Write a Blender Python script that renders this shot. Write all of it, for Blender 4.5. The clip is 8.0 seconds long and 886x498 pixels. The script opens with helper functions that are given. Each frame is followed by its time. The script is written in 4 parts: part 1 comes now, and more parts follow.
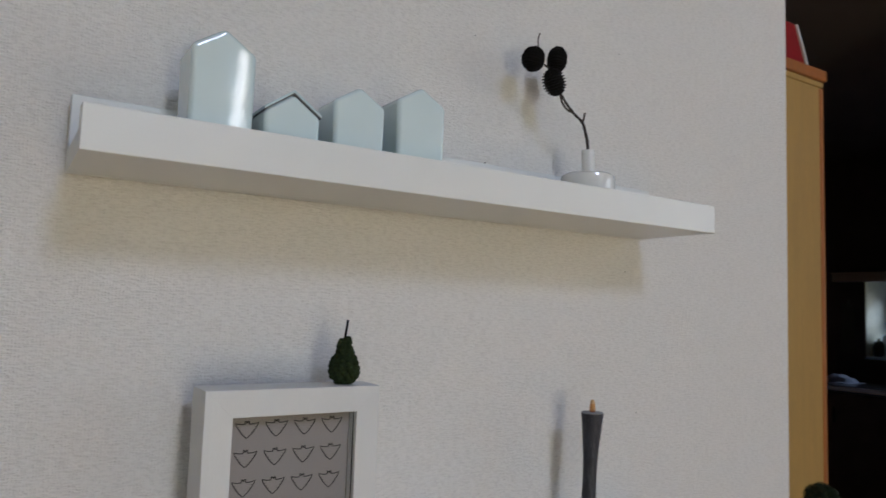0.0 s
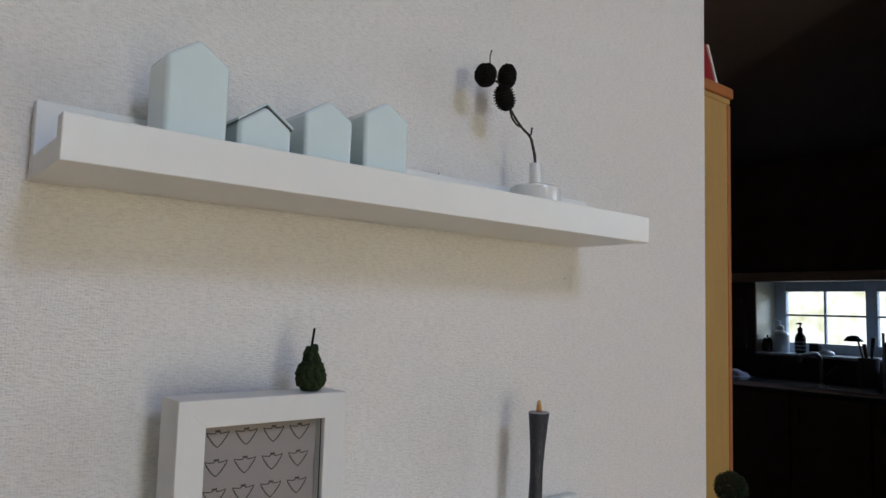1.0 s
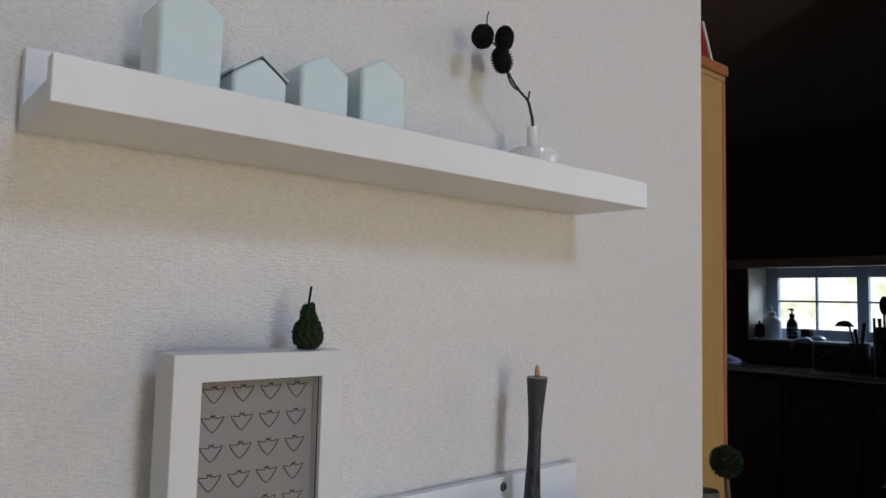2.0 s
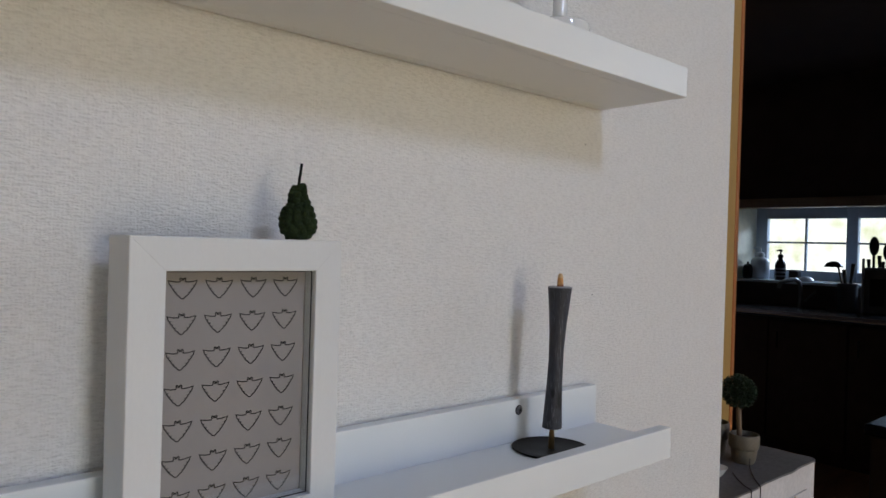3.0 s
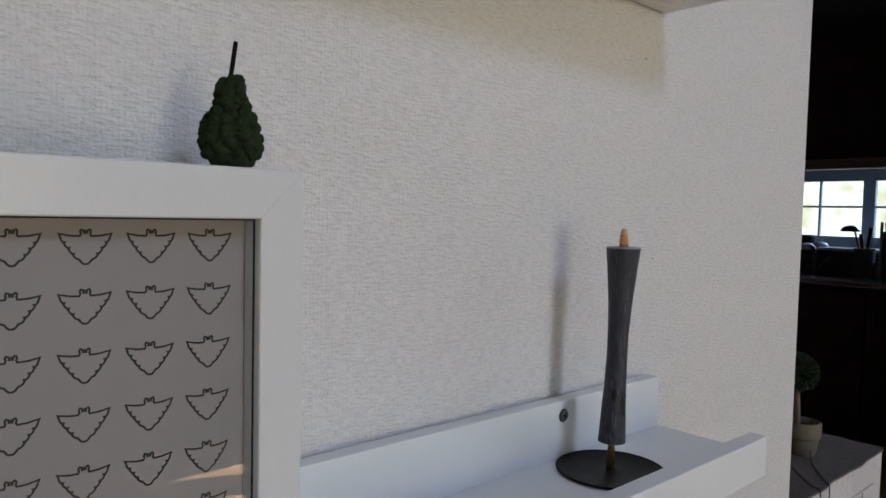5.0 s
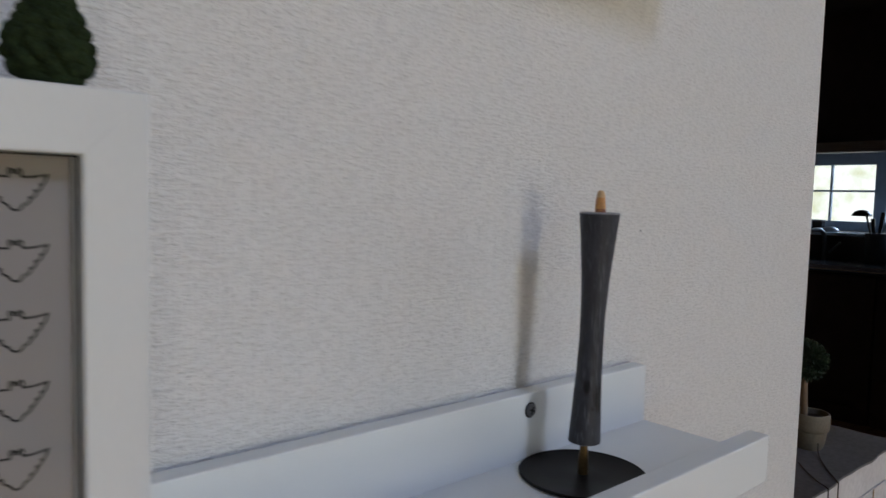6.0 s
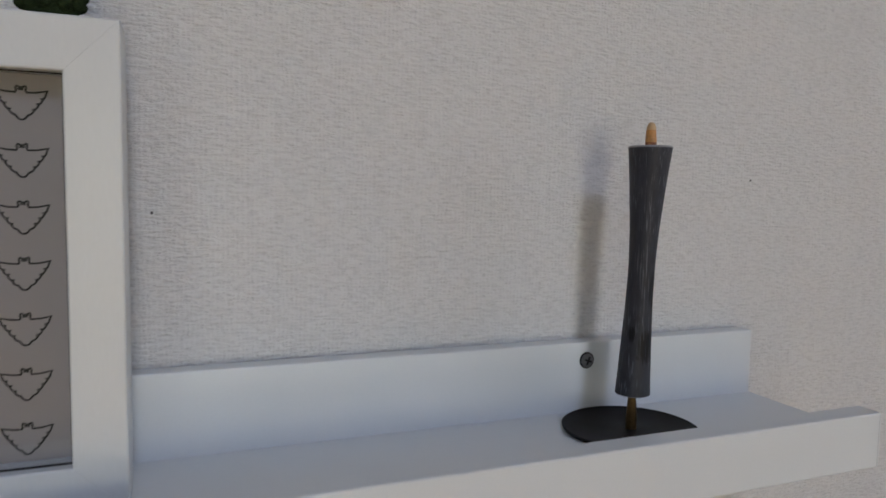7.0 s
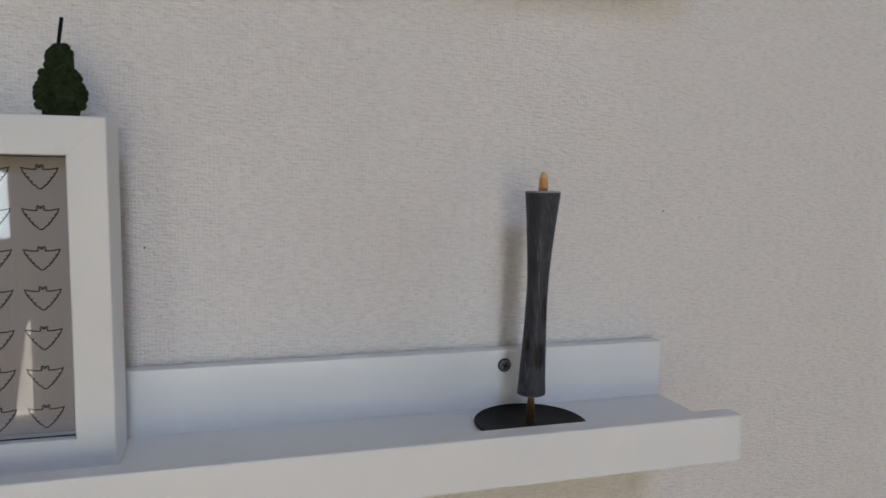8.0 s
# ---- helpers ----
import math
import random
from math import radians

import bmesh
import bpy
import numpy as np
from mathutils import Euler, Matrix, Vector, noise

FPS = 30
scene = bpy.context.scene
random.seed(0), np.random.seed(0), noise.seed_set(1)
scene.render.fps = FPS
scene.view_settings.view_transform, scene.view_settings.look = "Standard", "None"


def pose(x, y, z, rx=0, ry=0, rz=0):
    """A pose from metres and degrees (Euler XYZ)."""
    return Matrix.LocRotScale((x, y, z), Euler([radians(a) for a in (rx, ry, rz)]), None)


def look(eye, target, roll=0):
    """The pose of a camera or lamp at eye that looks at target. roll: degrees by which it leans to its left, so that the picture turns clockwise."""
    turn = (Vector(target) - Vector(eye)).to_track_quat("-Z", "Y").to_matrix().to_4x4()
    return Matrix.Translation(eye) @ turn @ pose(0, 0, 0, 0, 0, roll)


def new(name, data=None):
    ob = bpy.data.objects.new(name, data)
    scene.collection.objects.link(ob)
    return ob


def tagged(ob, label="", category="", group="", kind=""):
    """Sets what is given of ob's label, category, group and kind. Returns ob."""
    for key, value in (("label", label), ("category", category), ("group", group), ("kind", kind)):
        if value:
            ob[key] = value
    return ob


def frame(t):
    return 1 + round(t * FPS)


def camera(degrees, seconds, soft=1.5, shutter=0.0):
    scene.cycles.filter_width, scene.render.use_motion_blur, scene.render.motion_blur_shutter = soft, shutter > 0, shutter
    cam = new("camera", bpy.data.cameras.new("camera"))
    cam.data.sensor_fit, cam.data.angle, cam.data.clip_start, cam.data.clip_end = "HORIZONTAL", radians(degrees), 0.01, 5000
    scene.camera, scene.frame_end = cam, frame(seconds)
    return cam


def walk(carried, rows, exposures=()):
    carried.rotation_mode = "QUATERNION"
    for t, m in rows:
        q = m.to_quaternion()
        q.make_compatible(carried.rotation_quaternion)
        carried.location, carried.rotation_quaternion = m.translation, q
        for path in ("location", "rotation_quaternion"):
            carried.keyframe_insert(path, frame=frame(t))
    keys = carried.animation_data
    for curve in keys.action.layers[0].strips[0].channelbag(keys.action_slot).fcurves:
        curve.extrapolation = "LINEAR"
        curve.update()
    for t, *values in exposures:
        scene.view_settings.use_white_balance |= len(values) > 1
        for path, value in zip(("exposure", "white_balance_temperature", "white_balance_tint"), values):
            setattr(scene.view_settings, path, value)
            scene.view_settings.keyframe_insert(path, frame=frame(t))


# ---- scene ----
cam = camera(64.8, 8.0, shutter=0.3)
PATH = [
    (0, (-0.307, -0.522, 1.33), (0.761, 1.162, 1.497), 1.9),
    (0.2, (-0.321, -0.524, 1.332), (0.834, 1.101, 1.5), 1.8),
    (0.5, (-0.34, -0.516, 1.336), (0.896, 1.046, 1.511), 1.6),
    (1, (-0.352, -0.515, 1.335), (0.92, 1.018, 1.508), 1.6),
    (1.2, (-0.355, -0.517, 1.331), (0.926, 1.009, 1.509), 1.4),
    (2.3, (-0.34, -0.489, 1.298), (0.954, 1.032, 1.413), 1.5),
    (2.5, (-0.328, -0.469, 1.288), (0.97, 1.051, 1.37), 1.5),
    (3, (-0.304, -0.422, 1.271), (1.025, 1.072, 1.26), 1.7),
    (3.5, (-0.261, -0.377, 1.278), (1.082, 1.104, 1.231), 1.5),
    (4, (-0.23, -0.335, 1.276), (1.11, 1.148, 1.213), 1.4),
    (4.2, (-0.218, -0.327, 1.272), (1.107, 1.170, 1.211), 1.3),
    (4.5, (-0.208, -0.309, 1.271), (1.129, 1.176, 1.187), 1.6),
    (4.7, (-0.204, -0.303, 1.264), (1.131, 1.183, 1.176), 1.4),
    (5.8, (-0.164, -0.261, 1.25), (1.158, 1.232, 1.109), 1.6),
    (6, (-0.133, -0.265, 1.244), (1.179, 1.238, 1.1), 1.5),
    (6.2, (-0.102, -0.275, 1.236), (1.127, 1.297, 1.092), 1.1),
    (6.5, (-0.075, -0.293, 1.232), (0.988, 1.396, 1.091), 0.9),
    (6.8, (-0.061, -0.307, 1.223), (0.772, 1.506, 1.077), 0.8),
    (7, (-0.052, -0.321, 1.216), (0.688, 1.53, 1.053), 1.0),
    (7.2, (-0.053, -0.338, 1.214), (0.64, 1.53, 1.045), 0.9),
    (7.5, (-0.046, -0.38, 1.226), (0.605, 1.502, 1.042), 0.9),
    (7.6, (-0.038, -0.395, 1.231), (0.586, 1.495, 1.038), 1.1),
    (8, (-0.006, -0.418, 1.242), (0.552, 1.493, 1.059), 0.7),
]
EXPOSURES = [(0, 3.18, 6030, 12), (2.5, 3.28, 6020, 13), (4.5, 3.22, 5940, 13), (6, 3.11, 5930, 12), (6.5, 3.06, 5990, 13), (7.2, 3.07, 6110, 13), (8, 3.18, 6130, 13)]
walk(cam, [(t, look(eye, target, roll)) for t, eye, target, roll in PATH], EXPOSURES)

# ---- world, sun, window light ----
world = bpy.data.worlds.new("sky")
scene.world = world
world.use_nodes = True
wn = world.node_tree.nodes
sky = wn.new("ShaderNodeTexSky")
sky.sky_type, sky.sun_disc = "NISHITA", False
sky.sun_elevation, sky.sun_rotation = radians(35.3), radians(249.3)
world.node_tree.links.new(sky.outputs["Color"], wn["Background"].inputs["Color"])
wn["Background"].inputs["Strength"].default_value = 0.04

sun_data = bpy.data.lights.new("sun", "SUN")
sun_data.energy, sun_data.angle, sun_data.color = 5.0, radians(0.5), (1.0, 0.9, 0.76)
sun = new("sun", sun_data)
sun.matrix_world = look((-1.32, -0.5, 1.0), (0, 0, 0))


def window_lamp(name, x, y, z, aim, w, h, watts, colour):
    data = bpy.data.lights.new(name, "AREA")
    data.shape, data.size, data.size_y, data.energy, data.color = "RECTANGLE", w, h, watts, colour
    ob = new(name, data)
    ob.matrix_world = look((x, y, z), aim)
    return ob


window_lamp("daylight_low_window", -0.12, -3.43, 1.27, (-0.12, 0, 1.27), 0.42, 0.62, 1.2, (1.0, 0.91, 0.62))
# low daylight; the panel behind it is an added, unseen part
window_lamp("daylight_low_panel", -0.12, -3.43, 0.50, (-0.12, 0, 1.2), 0.42, 0.62, 0.92, (1.0, 0.91, 0.62))
window_lamp("daylight_high_window", 0.02, -3.43, 3.4, (0.0, 0, 1.4), 0.54, 0.66, 3.75, (0.60, 0.72, 1.0))
window_lamp("daylight_slit_window", 0.735, -3.43, 2.42, (0.5, 0, 1.5), 0.05, 0.55, 0.08, (1.0, 0.95, 0.88))
window_lamp("daylight_side_window", -1.13, -3.43, 1.10, (-1.13, 0, 1.10), 0.20, 0.52, 0.22, (0.80, 0.91, 1.0))
window_lamp("daylight_east_window", 2.18, -1.55, 1.6, (0.3, 0, 1.4), 1.2, 1.1, 0.65, (1.0, 0.91, 0.86))
window_lamp("daylight_kitchen_window", 7.0, 0.7, 2.35, (4.7, 1.5, 1.0), 2.0, 0.6, 9.0, (0.58, 0.75, 1.0))


# ---- materials ----
def material(name, colour, rough=0.5, metal=0.0, vary=0.12, scale=40.0, fine=300.0, bump=0.0, reach=0.001, coat=0.0, stretch=(1, 1, 1), specular=0.5):
    """A surface with colour changes at two sizes, uneven gloss and fine relief. Scales are per metre."""
    m = bpy.data.materials.new(name)
    m.use_nodes = True
    n, l = m.node_tree.nodes, m.node_tree.links
    b = n["Principled BSDF"]
    b.inputs["Metallic"].default_value = metal
    b.inputs["Coat Weight"].default_value = coat
    b.inputs["Coat Roughness"].default_value = 0.02
    b.inputs["Specular IOR Level"].default_value = specular
    co = n.new("ShaderNodeTexCoord")
    mp = n.new("ShaderNodeMapping")
    mp.inputs["Scale"].default_value = stretch
    l.new(co.outputs["Object"], mp.inputs["Vector"])
    big, small = n.new("ShaderNodeTexNoise"), n.new("ShaderNodeTexNoise")
    big.inputs["Scale"].default_value, small.inputs["Scale"].default_value = scale, fine
    big.inputs["Detail"].default_value, small.inputs["Detail"].default_value = 4, 3
    for t in (big, small):
        l.new(mp.outputs["Vector"], t.inputs["Vector"])
    both = n.new("ShaderNodeMath")
    both.operation = "ADD"
    l.new(big.outputs["Fac"], both.inputs[0])
    l.new(small.outputs["Fac"], both.inputs[1])
    ramp = n.new("ShaderNodeValToRGB")
    ramp.color_ramp.elements[0].position, ramp.color_ramp.elements[1].position = 0.3, 0.7
    ramp.color_ramp.elements[0].color = (*[c * (1 - vary) for c in colour], 1)
    ramp.color_ramp.elements[1].color = (*[min(1, c * (1 + vary)) for c in colour], 1)
    half = n.new("ShaderNodeMath")
    half.operation = "MULTIPLY"
    half.inputs[1].default_value = 0.5
    l.new(both.outputs[0], half.inputs[0])
    l.new(half.outputs[0], ramp.inputs["Fac"])
    l.new(ramp.outputs["Color"], b.inputs["Base Color"])
    rr = n.new("ShaderNodeMapRange")
    rr.inputs["To Min"].default_value, rr.inputs["To Max"].default_value = max(0.02, rough * 0.8), min(1, rough * 1.2)
    l.new(big.outputs["Fac"], rr.inputs["Value"])
    l.new(rr.outputs["Result"], b.inputs["Roughness"])
    if bump:
        bp = n.new("ShaderNodeBump")
        bp.inputs["Strength"].default_value, bp.inputs["Distance"].default_value = bump, reach
        l.new(half.outputs[0], bp.inputs["Height"])
        l.new(bp.outputs["Normal"], b.inputs["Normal"])
    return m


def wallpaper_material():
    """Off-white embossed vinyl paper: short level ridges over a faint cloth weave."""
    m = bpy.data.materials.new("embossed_wallpaper")
    m.use_nodes = True
    n, l = m.node_tree.nodes, m.node_tree.links
    b = n["Principled BSDF"]
    co = n.new("ShaderNodeTexCoord")

    def noise_at(sx, sy, sz, detail, rough=0.5):
        mp, t = n.new("ShaderNodeMapping"), n.new("ShaderNodeTexNoise")
        mp.inputs["Scale"].default_value = (sx, sy, sz)
        t.inputs["Scale"].default_value, t.inputs["Detail"].default_value, t.inputs["Roughness"].default_value = 1, detail, rough
        l.new(co.outputs["Object"], mp.inputs["Vector"])
        l.new(mp.outputs["Vector"], t.inputs["Vector"])
        return t.outputs["Fac"]

    def mathnode(op, a, c):
        k = n.new("ShaderNodeMath")
        k.operation = op
        for i, v in enumerate((a, c)):
            if isinstance(v, (int, float)):
                k.inputs[i].default_value = v
            else:
                l.new(v, k.inputs[i])
        return k.outputs[0]

    def steep(v, lo, hi):
        k = n.new("ShaderNodeMapRange")
        k.interpolation_type = "SMOOTHSTEP"
        k.inputs["From Min"].default_value, k.inputs["From Max"].default_value = lo, hi
        l.new(v, k.inputs["Value"])
        return k.outputs["Result"]

    def total(*terms):
        out = None
        for v, w in terms:
            v = mathnode("MULTIPLY", v, w)
            out = v if out is None else mathnode("ADD", out, v)
        return out

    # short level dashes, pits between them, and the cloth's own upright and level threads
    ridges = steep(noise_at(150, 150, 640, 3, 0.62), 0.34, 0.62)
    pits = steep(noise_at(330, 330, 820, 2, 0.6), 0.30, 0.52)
    apart = n.new("ShaderNodeSeparateXYZ")
    l.new(co.outputs["Object"], apart.inputs[0])
    drift = noise_at(90, 90, 60, 2)
    upright = mathnode("SINE", mathnode("ADD", mathnode("MULTIPLY", apart.outputs["X"], 2900.0), mathnode("MULTIPLY", drift, 13.0)), 0)
    level = mathnode("SINE", mathnode("ADD", mathnode("MULTIPLY", apart.outputs["Z"], 3300.0), mathnode("MULTIPLY", noise_at(60, 60, 90, 2), 16.0)), 0)
    grain = noise_at(1500, 1500, 1900, 1)
    patches = noise_at(38, 38, 70, 4, 0.6)
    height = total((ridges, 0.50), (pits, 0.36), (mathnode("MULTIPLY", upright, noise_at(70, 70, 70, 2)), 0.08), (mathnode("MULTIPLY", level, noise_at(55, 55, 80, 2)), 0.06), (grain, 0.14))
    bp = n.new("ShaderNodeBump")
    bp.inputs["Strength"].default_value, bp.inputs["Distance"].default_value = 0.77, 0.0014
    l.new(height, bp.inputs["Height"])
    l.new(bp.outputs["Normal"], b.inputs["Normal"])
    # colour darkens in the hollows, standing in for shade; patches add random tone
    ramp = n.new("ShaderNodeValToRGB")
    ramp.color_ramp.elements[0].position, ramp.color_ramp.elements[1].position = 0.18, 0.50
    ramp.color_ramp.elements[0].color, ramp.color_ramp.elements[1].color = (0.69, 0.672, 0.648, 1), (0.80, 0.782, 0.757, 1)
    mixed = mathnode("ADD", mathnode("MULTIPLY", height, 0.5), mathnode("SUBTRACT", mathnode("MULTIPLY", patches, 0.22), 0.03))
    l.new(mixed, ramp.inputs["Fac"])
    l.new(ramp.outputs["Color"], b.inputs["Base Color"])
    b.inputs["Roughness"].default_value = 0.62
    b.inputs["Specular IOR Level"].default_value = 0.3
    return m


def candle_material():
    """Charcoal plant wax with pale upright scratches and a white bloom."""
    m = material("charcoal_wax", (0.037, 0.038, 0.047), 0.55, specular=0.3, vary=0.35, scale=90, fine=500, bump=0.35, reach=0.0006, stretch=(1, 1, 0.25))
    n, l = m.node_tree.nodes, m.node_tree.links
    b = n["Principled BSDF"]
    old = b.inputs["Base Color"].links[0].from_socket
    co, mp, t = n.new("ShaderNodeTexCoord"), n.new("ShaderNodeMapping"), n.new("ShaderNodeTexNoise")
    mp.inputs["Scale"].default_value = (1500, 1500, 45)
    t.inputs["Scale"].default_value, t.inputs["Detail"].default_value = 1, 4
    l.new(co.outputs["Object"], mp.inputs["Vector"])
    l.new(mp.outputs["Vector"], t.inputs["Vector"])
    r = n.new("ShaderNodeValToRGB")
    r.color_ramp.elements[0].position, r.color_ramp.elements[1].position = 0.57, 0.80
    l.new(t.outputs["Fac"], r.inputs["Fac"])
    blot = n.new("ShaderNodeTexNoise")
    blot.inputs["Scale"].default_value = 70
    l.new(co.outputs["Object"], blot.inputs["Vector"])
    r2 = n.new("ShaderNodeValToRGB")
    r2.color_ramp.elements[0].position, r2.color_ramp.elements[1].position = 0.27, 0.31
    l.new(blot.outputs["Fac"], r2.inputs["Fac"])
    patch = r2.outputs["Color"]
    for spot, size in (((0.0064, -0.0045, 0.050), 0.0062), ((0.0015, -0.0074, 0.024), 0.0055), ((-0.0050, -0.0045, 0.030), 0.0036)):
        off, squash, far, wobble, edge, least = (n.new("ShaderNode" + k) for k in ("VectorMath", "VectorMath", "VectorMath", "Math", "MapRange", "Math"))
        off.operation, squash.operation, far.operation, wobble.operation, least.operation = "SUBTRACT", "MULTIPLY", "LENGTH", "MULTIPLY_ADD", "MINIMUM"
        off.inputs[1].default_value, squash.inputs[1].default_value = spot, (1, 1, 0.55)
        l.new(co.outputs["Object"], off.inputs[0])
        l.new(off.outputs[0], squash.inputs[0])
        l.new(squash.outputs[0], far.inputs[0])
        l.new(t.outputs["Fac"], wobble.inputs[0])
        wobble.inputs[1].default_value = 0.004
        l.new(far.outputs["Value"], wobble.inputs[2])
        edge.inputs["From Min"].default_value, edge.inputs["From Max"].default_value = size * 0.95, size * 1.25
        l.new(wobble.outputs[0], edge.inputs["Value"])
        l.new(patch, least.inputs[0])
        l.new(edge.outputs["Result"], least.inputs[1])
        patch = least.outputs[0]
    dark = n.new("ShaderNodeMix")
    dark.data_type = "RGBA"
    dark.inputs["A"].default_value = (0.007, 0.007, 0.008, 1)
    l.new(patch, dark.inputs["Factor"])
    l.new(old, dark.inputs["B"])
    mix = n.new("ShaderNodeMix")
    mix.data_type = "RGBA"
    mix.inputs["B"].default_value = (0.17, 0.175, 0.20, 1)
    l.new(r.outputs["Color"], mix.inputs["Factor"])
    l.new(dark.outputs["Result"], mix.inputs["A"])
    l.new(mix.outputs["Result"], b.inputs["Base Color"])
    return m


def glass_material():
    """Thin clear glass: sees through, with the gloss of glass."""
    m = bpy.data.materials.new("clear_glass")
    m.use_nodes = True
    n, l = m.node_tree.nodes, m.node_tree.links
    n.remove(n["Principled BSDF"])
    tr, gl, fr, mx = n.new("ShaderNodeBsdfTransparent"), n.new("ShaderNodeBsdfGlossy"), n.new("ShaderNodeFresnel"), n.new("ShaderNodeMixShader")
    gl.inputs["Roughness"].default_value = 0.015
    fr.inputs["IOR"].default_value = 1.5
    tr.inputs["Color"].default_value = (0.96, 0.97, 0.965, 1)
    l.new(fr.outputs["Fac"], mx.inputs["Fac"])
    l.new(tr.outputs["BSDF"], mx.inputs[1])
    l.new(gl.outputs["BSDF"], mx.inputs[2])
    l.new(mx.outputs["Shader"], n["Material Output"].inputs["Surface"])
    return m


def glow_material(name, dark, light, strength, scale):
    """Emission standing in for over-bright daylight on a far garden slope."""
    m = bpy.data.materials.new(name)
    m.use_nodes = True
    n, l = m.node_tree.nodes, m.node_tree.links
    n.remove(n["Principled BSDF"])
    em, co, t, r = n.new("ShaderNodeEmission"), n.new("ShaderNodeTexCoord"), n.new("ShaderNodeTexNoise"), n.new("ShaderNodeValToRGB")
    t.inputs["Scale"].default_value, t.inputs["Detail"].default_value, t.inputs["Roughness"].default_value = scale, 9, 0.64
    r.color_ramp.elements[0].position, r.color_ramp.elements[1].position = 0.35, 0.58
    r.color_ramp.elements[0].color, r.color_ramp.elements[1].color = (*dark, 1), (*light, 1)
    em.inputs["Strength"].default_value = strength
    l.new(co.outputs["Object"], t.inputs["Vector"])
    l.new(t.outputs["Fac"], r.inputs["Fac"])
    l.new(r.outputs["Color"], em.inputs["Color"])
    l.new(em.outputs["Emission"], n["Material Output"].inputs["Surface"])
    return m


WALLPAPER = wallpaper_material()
PAINT = material("white_foil", (0.752, 0.762, 0.750), 0.38, vary=0.02, scale=30, fine=900, bump=0.05, reach=0.0004)
FRAME_WHITE = material("white_lacquer", (0.665, 0.667, 0.66), 0.33, vary=0.025, scale=60, fine=900, bump=0.06, reach=0.0004, stretch=(1, 1, 0.3))
GROOVE = material("mitre_groove", (0.52, 0.51, 0.50), 0.7, vary=0.1)
PAPER = material("grey_paper", (0.345, 0.305, 0.298), 0.75, vary=0.03, scale=50, fine=1500, bump=0.1, reach=0.0002)
INK = material("black_ink", (0.009, 0.008, 0.008), 0.6, vary=0.1)
GLASS = glass_material()
FROSTED = material("frosted_glass", (0.72, 0.74, 0.74), 0.35, vary=0.04, scale=60, fine=900, bump=0.1, reach=0.0004)
CELADON = material("celadon_porcelain", (0.655, 0.765, 0.78), 0.05, vary=0.025, scale=20, fine=44, bump=0.36, reach=0.0008, coat=0.6)
GAP_GREY = material("lid_joint", (0.16, 0.16, 0.16), 0.6, vary=0.1)
VASE_WHITE = material("white_porcelain", (0.78, 0.775, 0.75), 0.1, vary=0.02, scale=40, fine=300, coat=0.5)
TWIG = material("dry_bark", (0.032, 0.022, 0.017), 0.8, vary=0.45, scale=300, fine=1200, bump=0.6, reach=0.0006, stretch=(1, 1, 0.4))
CONE = material("dark_cone", (0.007, 0.0055, 0.005), 0.75, vary=0.4, scale=300, fine=1500, bump=0.4, reach=0.0004, specular=0.2)
MOSS = material("green_chenille", (0.022, 0.033, 0.013), 0.95, vary=0.7, scale=220, fine=1600, bump=1.0, reach=0.0012, specular=0.1)
STEM = material("black_stem", (0.005, 0.005, 0.005), 0.85, specular=0.15, vary=0.3, fine=900)
WAX = candle_material()
WICK = material("waxed_paper_wick", (0.52, 0.25, 0.075), 0.45, vary=0.35, scale=160, fine=900, bump=0.3, reach=0.0004)
WICK_RED = material("singed_wick_base", (0.22, 0.07, 0.025), 0.5, vary=0.4, scale=300, fine=1500, bump=0.4, reach=0.0004)
WICK_TIP = material("pale_wick_tip", (0.58, 0.38, 0.20), 0.5, vary=0.15, scale=200)
IRON = material("black_iron", (0.009, 0.0075, 0.007), 0.48, metal=0.0, specular=0.1, vary=0.3, scale=60, fine=700, bump=0.15, reach=0.0003)
BRASS = material("aged_brass", (0.13, 0.08, 0.032), 0.4, metal=0.9, vary=0.35, scale=150, fine=900)
STEEL = material("dull_steel", (0.30, 0.31, 0.32), 0.35, metal=0.9, vary=0.2, scale=400)
SLOT = material("screw_recess", (0.01, 0.01, 0.01), 0.8, vary=0.1)
OAK = material("honey_wood", (0.40, 0.25, 0.075), 0.42, vary=0.12, scale=25, fine=200, bump=0.08, reach=0.0006, stretch=(3, 3, 0.3))
ORANGE_WOOD = material("orange_wood", (0.34, 0.12, 0.03), 0.4, vary=0.15, scale=40, fine=260, bump=0.08, reach=0.0006, stretch=(3, 3, 0.3))
RED = material("red_cover", (0.24, 0.006, 0.010), 0.3, vary=0.1, scale=60)
PAGES = material("white_page_edge", (0.72, 0.70, 0.66), 0.7, vary=0.06, fine=1500)
CHALK = material("worn_white_paint", (0.60, 0.575, 0.56), 0.65, vary=0.14, scale=14, fine=160, bump=0.2, reach=0.0015)
CHIP = material("bare_wood_chip", (0.40, 0.27, 0.14), 0.75, vary=0.3, scale=120)
GREYTOP = material("grey_stone_top", (0.115, 0.108, 0.112), 0.5, vary=0.4, scale=16, fine=140, bump=0.15, reach=0.001)
CLAY = material("crazed_clay", (0.135, 0.115, 0.085), 0.6, vary=0.22, scale=60, fine=400, bump=0.3, reach=0.001)
SOIL = material("dark_soil", (0.03, 0.02, 0.015), 0.95, vary=0.5, scale=200, fine=900, bump=0.6, reach=0.002)
LEAF = material("box_leaf", (0.012, 0.026, 0.007), 0.65, vary=0.45, scale=120, fine=600)
TRUNK = material("pale_trunk", (0.15, 0.10, 0.062), 0.8, vary=0.3, scale=150, fine=700, bump=0.4, reach=0.001)
